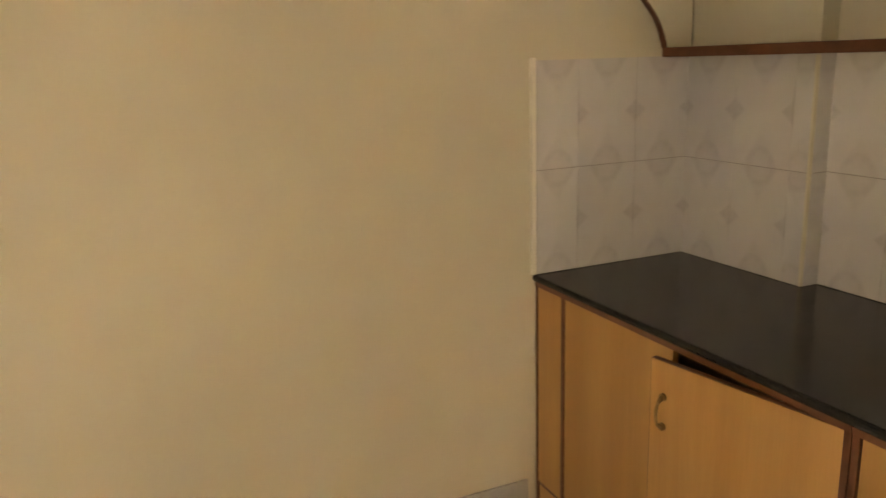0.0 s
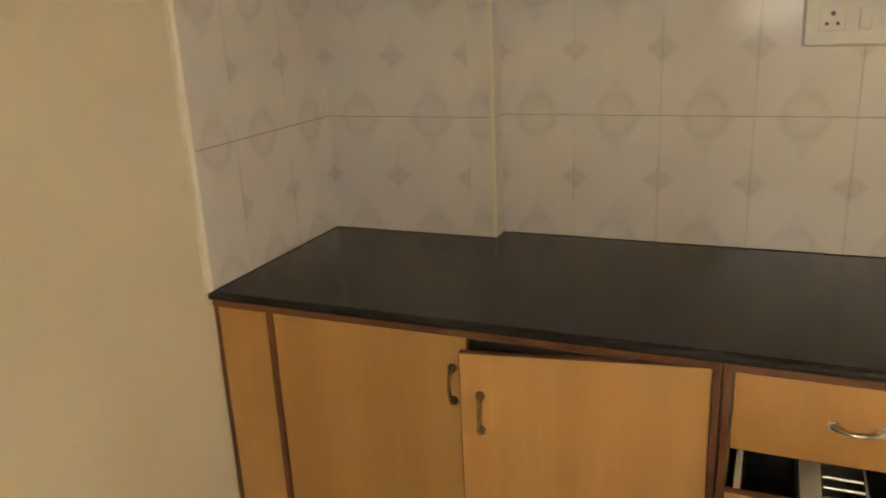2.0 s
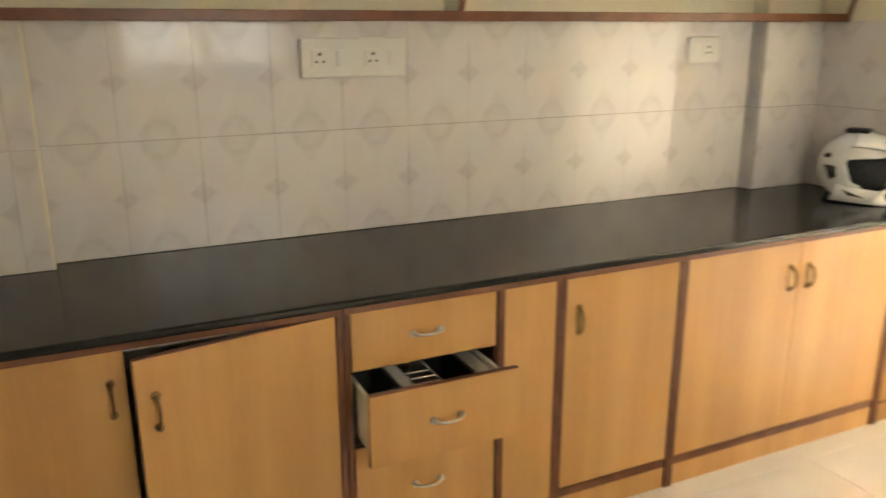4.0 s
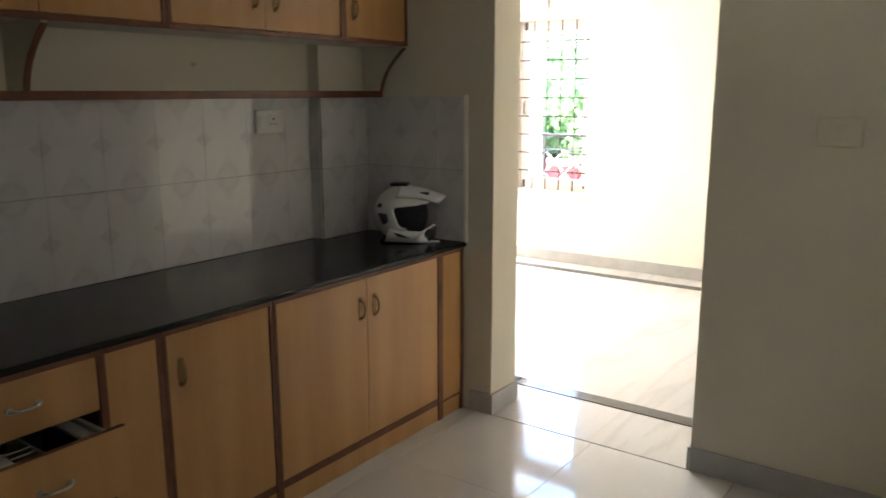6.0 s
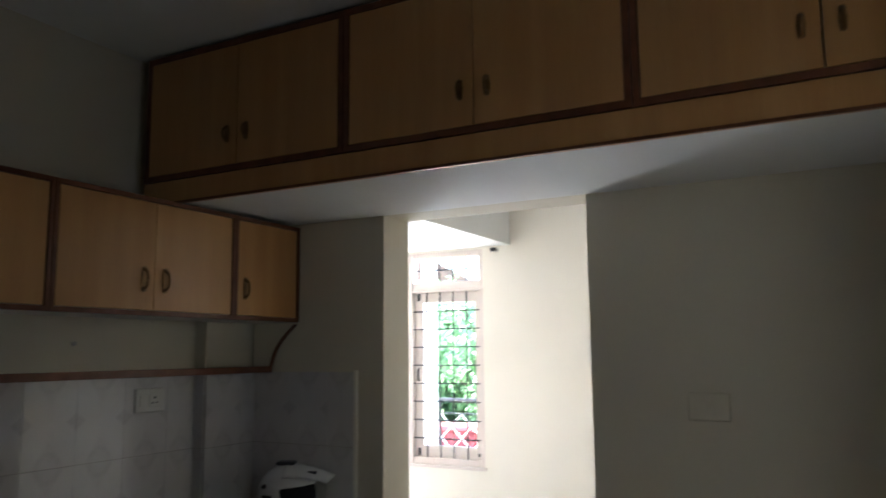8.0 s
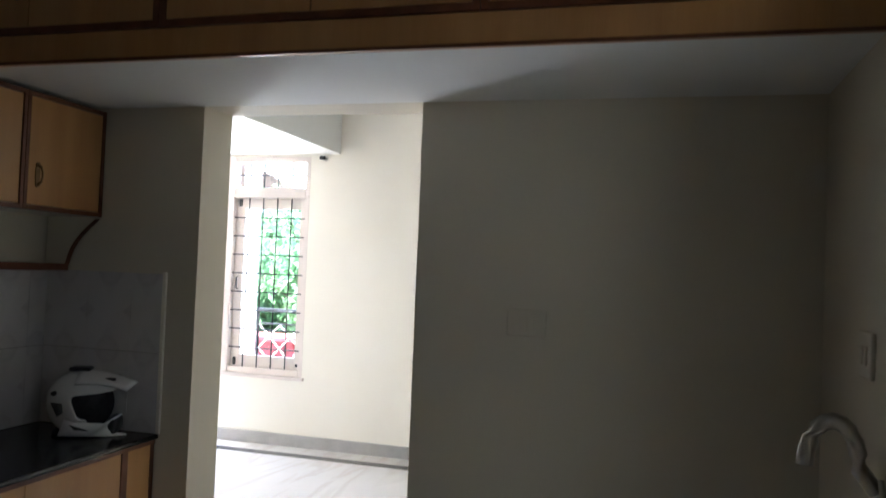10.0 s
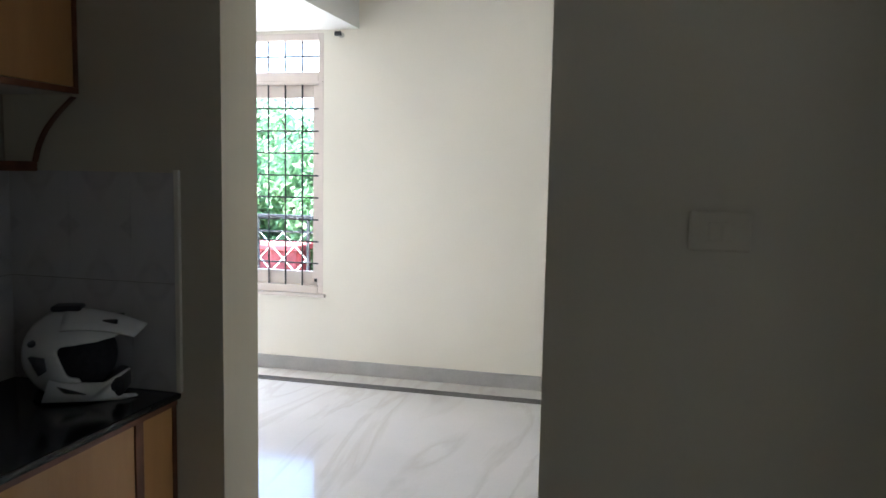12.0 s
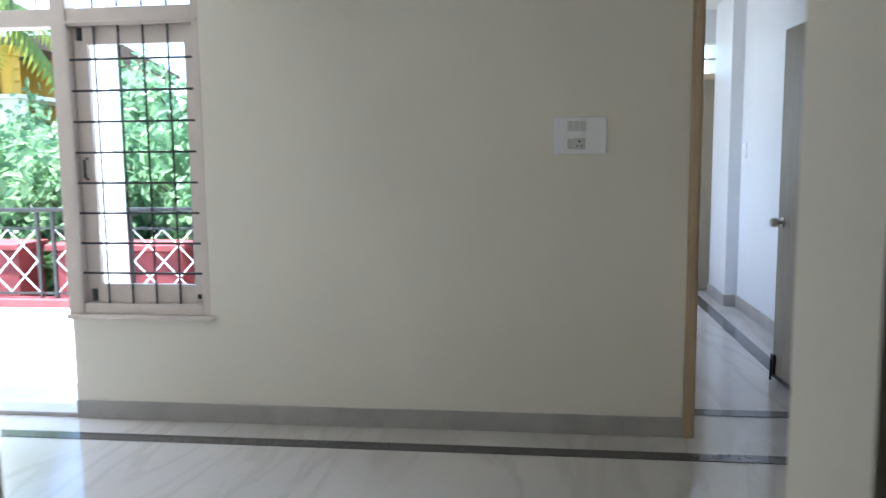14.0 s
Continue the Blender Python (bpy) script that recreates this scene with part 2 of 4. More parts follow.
def wall_boxes(axis, a, b, u0, u1, z0, z1, openings):
    """A wall between a and b on its thin axis, from u0 to u1, with openings (u0, u1, z0, z1) that go through."""
    us = sorted({u0, u1, *[v for o in openings for v in o[:2]]})
    out = []
    for p, q in zip(us, us[1:]):
        cuts = sorted((o[2], o[3]) for o in openings if o[0] < (p + q) / 2 < o[1])
        z = z0
        for c0, c1 in cuts + [(z1, z1)]:
            if c0 > z + 1e-6:
                out.append((a, b, p, q, z, c0) if axis == "x" else (p, q, a, b, z, c0))
            z = max(z, c1)
    return out


# ---- the structure ----
XK, YK, ZC = 3.395, -3.16, 2.82      # kitchen: end wall, window wall, ceiling
XL, XF = 3.61, 6.60                  # living room: near and far wall
DL, DR, DH = -0.808, -1.752, 2.172    # the opening between the rooms
COL = 0.066

w = boxes((-0.2, XK, 0.0, 0.2, 0, ZC), (0.0, 0.506, -COL, 0.05, 0, ZC), (3.075, XK, -COL, 0.05, 0, ZC))
solid("wall_north", w, CREAM, "cream painted kitchen wall behind the counter", "wall", kind="structure")
solid("wall_west", boxes((-0.2, 0.0, YK - 0.2, 0.0, 0, ZC)), CREAM, "plain cream-yellow painted kitchen wall", "wall", kind="structure")
solid("wall_south", boxes(*wall_boxes("y", YK - 0.2, YK, 0.0, XL, 0, ZC, [(0.9, 2.0, 1.1, 2.1)])), CREAM, "cream kitchen wall with a window", "wall", kind="structure")
solid("wall_middle", boxes(*wall_boxes("x", XK, XL, YK, 0.2, 0, ZC, [(DR, DL, 0, DH)]), bevel=0.0), CREAM, "cream wall with the opening between kitchen and living room", "wall", kind="structure")
solid("wall_living_near", boxes((XK + 0.02, XL, 0.2, 3.2, 0, ZC), (XK + 0.02, XL, -3.6, YK - 0.2, 0, ZC)), PALE, "pale cream living room wall", "wall", kind="structure")
solid("wall_far", boxes(*wall_boxes("x", XF, XF + 0.15, -3.6, 3.2, 0, ZC, [(0.235, 2.6, 0.58, 2.45), (1.02, 2.6, 0, 0.58), (-3.12, -2.24, 0, 2.2)])), PALE, "pale cream living room wall with window, balcony door and hall doorway", "wall", kind="structure")
solid("wall_living_side", boxes((XL, XF, 3.0, 3.2, 0, ZC), (XL, XF, -3.6, -3.4, 0, ZC)), PALE, "pale cream side walls of the living room", "wall", kind="structure")
solid("floor_kitchen", boxes((-0.1, XK, YK, 0.0, -0.12, -0.012)), SKIRT, "mortar bed under the kitchen floor tiles", "floor", kind="structure")
solid("floor_living", boxes((XK, XF + 0.15, -3.5, 3.1, -0.12, 0.0)), MARBLE, "polished pale veined marble living room floor", "floor", kind="structure")
solid("ceiling_kitchen", boxes((-0.2, XL, YK - 0.2, 0.2, ZC, ZC + 0.12)), WHITE, "white painted kitchen ceiling", "ceiling", kind="structure")
solid("ceiling_living", boxes((XL, XF + 0.15, -3.6, 3.2, ZC, ZC + 0.12)), WHITE, "white painted living room ceiling", "ceiling", kind="structure")
BEAM_Y, BEAM_Z = -0.03, 2.47
solid("soffit", boxes((XL, XF, BEAM_Y, 3.0, BEAM_Z, ZC - 0.004)), WHITE, "white dropped soffit along the balcony side", "ceiling", kind="structure")

# dark border lines let into the living room floor
solid("floor_border", boxes((6.28, 6.37, -3.0, 2.7, 0.0, 0.004), (3.80, 3.89, -3.0, 2.7, 0.0, 0.004), (3.89, 6.28, -3.0, -2.91, 0.0, 0.004)), STRIPE, "dark granite border line in the marble floor", "floor border", kind="structure")

# skirtings
def skirting(*items):
    return solid("baseboard", boxes(*items, bevel=0.003), SKIRT, "grey stone skirting along the wall foot", "baseboard", kind="structure")

skirting((0.0, 0.012, YK + 0.012, -0.69, 0, 0.1))
skirting((XK - 0.012, XK, DL, -0.69, 0, 0.1), (XK - 0.012, XL + 0.012, DL - 0.012, DL, 0, 0.1))
skirting((XK - 0.012, XK, YK + 0.012, DR, 0, 0.1), (XK - 0.012, XL + 0.012, DR, DR + 0.012, 0, 0.1))
skirting((0.012, XK - 0.012, YK, YK + 0.012, 0, 0.1))
skirting((XF - 0.014, XF, -2.19, 1.02, 0, 0.1))
skirting((XL, XL + 0.012, DL, 3.0, 0, 0.1))
skirting((XL, XL + 0.012, -3.4, DR, 0, 0.1))

# the hall beyond the living room
XH = XF + 0.15
solid("floor_hall", boxes((XH, 11.6, -3.55, -1.0, -0.12, 0.0)), MARBLE, "polished pale stone hall floor", "floor", kind="structure")
solid("wall_hall_side", boxes((XH, 11.6, -3.55, -3.30, 0, ZC), (10.08, 10.75, -3.31, -3.19, 0, ZC)), HALL, "white hall wall with a shallow pilaster", "wall", kind="structure")
solid("wall_hall_end", boxes(*wall_boxes("x", 10.95, 11.1, -3.55, -1.0, 0, ZC, [(-3.30, -2.42, 2.2, 2.5)])), HALL, "white wall at the end of the hall", "wall", kind="structure")
solid("wall_hall_near", boxes(*wall_boxes("y", -1.2, -1.0, XH, 11.6, 0, ZC, [(9.0, 10.2, 1.0, 2.3)])), HALL, "white hall wall with a window", "wall", kind="structure")
solid("ceiling_hall", boxes((XH, 11.8, -3.55, -1.0, ZC, ZC + 0.12)), WHITE, "white hall ceiling", "ceiling", kind="structure")
solid("hall_border", boxes((6.93, 7.03, -3.0, -1.2, 0, 0.004), (7.03, 11.5, -3.07, -2.97, 0, 0.004)), STRIPE, "dark border line in the hall floor", "floor border", kind="structure")
skirting((XH, 10.08, -3.30, -3.288, 0, 0.11), (10.068, 10.762, -3.19, -3.178, 0, 0.11), (10.068, 10.08, -3.288, -3.19, 0, 0.11), (10.762, 10.91, -3.30, -3.288, 0, 0.11))

# hall doorway: moulded frame, and its door standing open
d = thing("door_1", (XF + 0.05, -2.68, 0), "tan painted door frame with a beige flush door standing open", "door", kind="structure")
part("frame", boxes((XF - 0.02, XH + 0.01, -2.25, -2.195, 0, 2.2), (XF - 0.032, XF - 0.02, -2.235, -2.205, 0, 2.2), (XF - 0.02, XH + 0.01, -3.12, -3.065, 0, 2.2), (XF - 0.02, XH + 0.01, -3.065, -2.25, 2.15, 2.2), bevel=0.004), DOORP, d)
leaf_turn = pose(XH, -3.03, 0, 0, 0, 4.5)
bm = boxes((0.0, 0.95, -0.018, 0.018, 0.02, 2.13), bevel=0.002)
bmesh.ops.transform(bm, matrix=leaf_turn, verts=bm.verts)
leaf = part("door_leaf", bm, LEAFP, d, "beige flush door leaf")
bm = bmesh.new()
for r, y0, y1 in ((0.03, 0.018, 0.024), (0.012, 0.024, 0.05), (0.027, 0.05, 0.085)):
    join(bm, tube([(0.885, y0, 0.985), (0.885, (y0 + y1) / 2, 0.985), (0.885, y1, 0.985)], [r, r * 1.05, r * 0.85], 14))
bmesh.ops.transform(bm, matrix=leaf_turn, verts=bm.verts)
part("knob", bm, STEEL, leaf, "round steel knob")
bm = boxes((0.90, 0.945, 0.018, 0.035, 0.03, 0.16), (0.915, 0.93, 0.035, 0.045, 0.0, 0.13), (0.55, 0.95, 0.018, 0.03, 0.022, 0.04))
bmesh.ops.transform(bm, matrix=leaf_turn, verts=bm.verts)
part("door_bolt", bm, IRON, leaf, "black bolt at the foot")
for z in (0.42, 1.08, 1.72):
    part("hinge", boxes((XH - 0.03, XH + 0.012, -2.262, -2.25, z, z + 0.1), bevel=0.002), IRON, d, "dark hinge")
sw = thing("wall_switch", (9.98, -3.295, 1.36), "small white wall switch in the hall", "switch")
part("plate", boxes((9.88, 10.02, -3.30, -3.285, 1.36, 1.49), bevel=0.004), PLASTIC, sw)
part("rocker", boxes((9.92, 9.98, -3.285, -3.276, 1.39, 1.46), bevel=0.002), PLASTIC, sw)
d = thing("door_2", (10.93, -2.85, 0), "tan framed door with a bright transom at the end of the hall", "door", kind="structure")
part("frame", boxes((10.91, 10.95, -3.288, -3.23, 0, 2.2), (10.91, 10.95, -2.46, -2.40, 0, 2.2), (10.91, 10.95, -3.23, -2.46, 2.14, 2.2), bevel=0.004), DOORP, d)
part("door_leaf", boxes((10.925, 10.948, -3.23, -2.46, 0.01, 2.14), bevel=0.002), LEAFP, d)
part("transom_bar", boxes((11.0, 11.02, -3.30, -2.42, 2.34, 2.36)), FRAME, d)

# ---- balcony window, door opening and transoms ----
WY0, WY1, WZ0, WZ1 = 0.235, 0.955, 0.60, 2.10
win = thing("window_1", (XF + 0.02, 0.6, 0.58), "pinkish white casement window with black iron grille", "window", kind="structure")
fx0, fx1 = XF + 0.0, XF + 0.09
part("frame", boxes((fx0, fx1, 0.235, 0.275, 0.58, 2.45), (fx0 - 0.01, fx1, 0.945, 1.03, 0.58, 2.45), (fx0, fx1, 0.275, 0.945, 0.58, 0.635), (fx0, fx1, 0.275, 0.945, 2.09, 2.18), (fx0, fx1, 0.275, 0.945, 2.40, 2.45), bevel=0.005), FRAME, win)
part("frame_bead", boxes((fx0 - 0.012, fx0, 0.955, 0.97, 0.60, 2.11), (fx0 - 0.012, fx0, 0.24, 0.955, 2.10, 2.115), bevel=0.003), FRAME, win)
part("sill", boxes((XF - 0.035, fx1, 0.215, 1.03, 0.555, 0.58), bevel=0.004), FRAME, win)
sash = part("sash", boxes((fx0 + 0.045, fx0 + 0.08, 0.275, 0.335, 0.635, 2.09), (fx0 + 0.045, fx0 + 0.08, 0.862, 0.945, 0.635, 2.09), (fx0 + 0.045, fx0 + 0.08, 0.335, 0.862, 0.635, 0.735), (fx0 + 0.045, fx0 + 0.08, 0.335, 0.862, 2.0, 2.09), bevel=0.004), FRAME, win)
pane = part("pane", boxes((fx0 + 0.06, fx0 + 0.064, 0.335, 0.862, 0.735, 2.0)), GLASS, sash)
pane.visible_shadow = False
part("handle", tube([(fx0 + 0.045, 0.905, 1.30), (fx0 + 0.02, 0.905, 1.31), (fx0 + 0.02, 0.905, 1.40), (fx0 + 0.045, 0.905, 1.41)], 0.008), IRON, sash, "black pull handle")
part("latch", boxes((fx0 + 0.03, fx0 + 0.045, 0.89, 0.915, 0.645, 0.71), bevel=0.003), IRON, sash, "black tower bolt")
part("latch", boxes((fx0 + 0.03, fx0 + 0.045, 0.89, 0.915, 2.02, 2.085), bevel=0.003), IRON, sash, "black tower bolt")
part("latch", boxes((fx0 + 0.035, fx0 + 0.045, 0.30, 0.32, 0.66, 0.685), bevel=0.003), IRON, sash)
GX = fx0 + 0.022
for i in range(4):
    y = 0.275 + 0.134 * (i + 1)
    part("grille_bar", tube([(GX, y, 0.62), (GX, y, 2.10)], 0.0065, 6), IRON, win)
for i in range(8):
    z = 0.80 + 0.16 * i
    part("grille_bar", tube([(GX - 0.008, 0.262, z), (GX - 0.008, 0.958, z)], 0.0065, 6), IRON, win)
for i in range(4):
    y = 0.275 + 0.134 * (i + 1)
    part("grille_bar", tube([(GX, y, 2.17), (GX, y, 2.41)], 0.007, 6), IRON, win)
part("grille_bar", tube([(GX - 0.006, 0.262, 2.29), (GX - 0.006, 0.958, 2.29)], 0.007, 6), IRON, win)
bd = thing("door_3", (XF + 0.02, 1.8, 0), "white framed balcony doorway, open, with a barred transom", "door", kind="structure")
part("frame", boxes((fx0, fx1, 2.53, 2.6, 0, 2.45), (fx0, fx1, 1.03, 2.53, 2.09, 2.18), (fx0, fx1, 1.03, 2.53, 2.40, 2.45), bevel=0.005), FRAME, bd)
part("threshold", boxes((XF, XF + 0.15, 1.03, 2.53, 0.0, 0.025), bevel=0.004), SKIRT, bd)
for i in range(10):
    part("grille_bar", tube([(GX, 1.12 + 0.14 * i, 2.17), (GX, 1.12 + 0.14 * i, 2.41)], 0.005, 6), IRON, bd)
part("grille_bar", tube([(GX - 0.006, 1.03, 2.29), (GX - 0.006, 2.53, 2.29)], 0.005, 6), IRON, bd)

rod = thing("curtain_bracket", (XF, 0.10, 2.43), "small dark curtain rod bracket on the wall", "bracket")
part("plate", tube([(XF, 0.10, 2.43), (XF - 0.008, 0.10, 2.43)], 0.02, 12), STEEL, rod)
part("arm", tube([(XF - 0.008, 0.10, 2.43), (XF - 0.06, 0.10, 2.43)], 0.010, 8), STEEL, rod)
part("cup", tube([(XF - 0.06, 0.085, 2.432), (XF - 0.06, 0.125, 2.432)], 0.017, 12), IRON, rod)

# kitchen window behind the walk
kw = thing("window_2", (1.45, YK - 0.1, 1.1), "white framed kitchen window behind upright iron bars", "window", kind="structure")
part("frame", boxes((0.9, 0.95, YK - 0.14, YK - 0.06, 1.1, 2.1), (1.95, 2.0, YK - 0.14, YK - 0.06, 1.1, 2.1), (1.42, 1.48, YK - 0.14, YK - 0.06, 1.15, 2.05), (0.95, 1.95, YK - 0.14, YK - 0.06, 1.1, 1.15), (0.95, 1.95, YK - 0.14, YK - 0.06, 2.05, 2.1), bevel=0.004), FRAME, kw)

for k in range(8):
    x = 1.01 + 0.125 * k
    part("grille_bar", tube([(x, YK - 0.03, 1.1), (x, YK - 0.03, 2.1)], 0.006, 6), IRON, kw)

# ---- kitchen: worktop ----
FY = -0.652
wt = thing("worktop", (1.7, -0.33, 0.789), "long black polished granite kitchen worktop", "worktop")
part("slab", prism([(0.0, -0.656), (0.0, -COL - 0.004), (0.506, -COL - 0.004), (0.512, -0.006), (3.069, -0.006), (3.075, -COL - 0.004), (XK, -COL - 0.004), (XK, -0.656)], "z", 0.789, 0.81), GRANITE, wt)
part("front_edge", prism([(-0.656, 0.789), (-0.661, 0.7895), (-0.664, 0.793), (-0.665, 0.799), (-0.664, 0.805), (-0.661, 0.809), (-0.656, 0.81)], "x", 0.0, XK), GRANITE, wt, "rounded granite front edge")


def handle(parent, x, z, upright=True, y=FY, mat=BRASS, size=0.038, backed=False):
    """A small bowed pull with two feet."""
    pts = []
    for i in range(9):
        a = -1 + i / 4
        o = 0.022 * (1 - a * a) ** 0.5 + 0.0 if abs(a) < 1 else 0.0
        pts.append((x, y - 0.004 - o, z + a * size) if upright else (x + a * size, y - 0.004 - o, z))
    bm = tube(pts, [0.0065, 0.0045, 0.004, 0.004, 0.004, 0.004, 0.004, 0.0045, 0.0065], 8)
    if backed:
        ring = [(x + 0.012 * math.cos(k * 0.3142), z + (size + 0.006) * math.sin(k * 0.3142)) for k in range(20)]
        join(bm, prism(ring, "y", y - 0.0035, y))
    for s in (-1, 1):
        p = (x, y, z + s * size) if upright else (x + s * size, y, z)
        join(bm, tube([p, (p[0], p[1] - 0.006, p[2])], 0.010, 10))
    return bm


def carcass(x0, x1, y0, y1, z0, z1, t=0.018):
    """Five boards, open to the front at y0."""
    return boxes((x0, x0 + t, y0, y1, z0, z1), (x1 - t, x1, y0, y1, z0, z1), (x0 + t, x1 - t, y1 - 0.008, y1, z0, z1), (x0 + t, x1 - t, y0, y1 - 0.008, z0, z0 + t), (x0 + t, x1 - t, y0, y1 - 0.008, z1 - t, z1))


def front(x0, x1, z0, z1, y=FY, t=0.018):
    return boxes((x0, x1, y, y + t, z0, z1), bevel=0.0015)


ZD0, ZD1 = 0.108, 0.771
CY0 = FY + 0.0195


def base_unit(x0, x1, label, stiles, fillers):
    u = thing("base_cabinet", ((x0 + x1) / 2, FY + 0.3, 0), label, "cabinet", "base cabinets under the worktop")
    part("body", carcass(x0, x1, CY0, -0.08, 0.1, 0.778), INSIDE, u)
    part("plinth", boxes((x0 + 0.001, x1 - 0.001, FY + 0.003, FY + 0.022, 0.0, 0.076), bevel=0.001), WOOD, u)
    part("bottom_rail", boxes((x0 + 0.001, x1 - 0.001, FY + 0.001, FY + 0.0185, 0.076, 0.104), bevel=0.001), TRIM, u, "dark brown rail")
    part("top_rail", boxes((x0 + 0.001, x1 - 0.001, FY - 0.007, FY + 0.0185, 0.7735, 0.7885)), TRIM, u, "dark brown rail")
    for a, b in stiles:
        part("stile", boxes((a, b, FY - 0.004, FY + 0.0185, 0.0, 0.773), bevel=0.002), TRIM, u, "dark brown stile")
    for a, b in fillers:
        part("filler_panel", boxes((a, b, FY - 0.002, FY + 0.0185, 0.09, 0.773), bevel=0.001), WOOD, u)
    return u


u = base_unit(0.004, 1.145, "beech laminate base cabinet, one door standing ajar", [(0.004, 0.016), (0.150, 0.166), (1.128, 1.1445)], [(0.016, 0.150)])
dr = part("door", front(0.168, 0.646, ZD0, ZD1), WOOD, u)
part("handle", handle(dr, 0.612, 0.66), BRASS, dr, "bowed brass handle")
ajar = Matrix.Translation((1.126, FY + 0.009, 0)) @ Matrix.Rotation(radians(9.5), 4, "Z") @ Matrix.Translation((-1.126, -FY - 0.009, 0))
bm = front(0.652, 1.126, ZD0, ZD1)
bmesh.ops.transform(bm, matrix=ajar, verts=bm.verts)
dr = part("door", bm, WOOD, u, "beech door standing ajar")
bm = boxes((0.652, 1.126, FY + 0.001, FY + 0.017, ZD1, ZD1 + 0.0015), (0.6505, 0.652, FY + 0.001, FY + 0.017, ZD0, ZD1))
bmesh.ops.transform(bm, matrix=ajar, verts=bm.verts)
part("edging", bm, TRIM, dr, "dark brown edging")
bm = handle(dr, 0.692, 0.645)
bmesh.ops.transform(bm, matrix=ajar, verts=bm.verts)
part("handle", bm, BRASS, dr, "bowed brass handle")

u = base_unit(1.146, 1.785, "beech laminate drawer unit, the middle drawer pulled out", [(1.146, 1.163), (1.578, 1.602), (1.765, 1.7845)], [(1.602, 1.765)])
for z0, z1, out in ((0.614, 0.770, 0.0), (0.408, 0.600, 0.125), (0.110, 0.396, 0.0)):
    dr = part("drawer", front(1.166, 1.576, z0, z1, FY - out), WOOD, u, "drawer pulled half open" if out else "")
    part("edging", boxes((1.167, 1.575, FY - out + 0.001, FY - out + 0.017, z1, z1 + 0.0015)), TRIM, dr, "dark brown edging")
    y0 = FY - out + 0.0185
    part("drawer_box", boxes((1.178, 1.190, y0, y0 + 0.45, z0 + 0.02, z1 - 0.03), (1.552, 1.564, y0, y0 + 0.45, z0 + 0.02, z1 - 0.03), (1.19, 1.552, y0 + 0.438, y0 + 0.45, z0 + 0.02, z1 - 0.03), (1.19, 1.552, y0, y0 + 0.438, z0 + 0.02, z0 + 0.028)), INSIDE, dr)
    part("handle", handle(dr, 1.371, (z0 + z1) / 2, False, FY - out, STEEL), STEEL, dr, "bowed steel handle")
    if out:
        zt = z1 - 0.045
        for i in range(5):
            y = y0 + 0.02 + 0.035 * i
            part("basket_wire", tube([(1.33, y, zt), (1.398, y, zt)], 0.003, 6), STEEL, dr)
        for a, b in ((1.192, 1.286), (1.406, 1.502)):
            part("cutlery_tray", boxes((a, a + 0.004, y0 + 0.004, y0 + 0.3, z0 + 0.03, zt), (b - 0.004, b, y0 + 0.004, y0 + 0.3, z0 + 0.03, zt), (a + 0.004, b - 0.004, y0 + 0.004, y0 + 0.008, z0 + 0.03, zt), (a + 0.004, b - 0.004, y0 + 0.296, y0 + 0.3, z0 + 0.03, zt), (a + 0.004, b - 0.004, y0 + 0.008, y0 + 0.296, z0 + 0.03, z0 + 0.036)), DARKP, dr, "dark plastic tray")
        for a, b in ((1.289, 1.327), (1.399, 1.404), (1.506, 1.549)):
            part("divider", boxes((a, b, y0 + 0.004, y0 + 0.3, z0 + 0.03, zt + 0.004), bevel=0.002), INSIDE, dr, "pale plastic divider")

u = base_unit(1.786, 2.222, "beech laminate base cabinet with a single closed door", [(1.786, 1.800), (2.206, 2.2215)], [])
dr = part("door", front(1.802, 2.204, ZD0, ZD1), WOOD, u)
part("handle", handle(dr, 1.845, 0.645, backed=True), BRASS, dr, "bowed brass handle")
u = base_unit(2.223, 3.385, "beech laminate base cabinet with two closed doors", [(2.223, 2.238), (3.187, 3.223), (3.362, 3.385)], [(3.223, 3.362)])
for a, b, h in ((2.240, 2.711, 2.672), (2.714, 3.185, 2.755)):
    dr = part("door", front(a, b, ZD0, ZD1), WOOD, u)
    part("handle", handle(dr, h, 0.655, backed=True), BRASS, dr, "bowed brass handle")

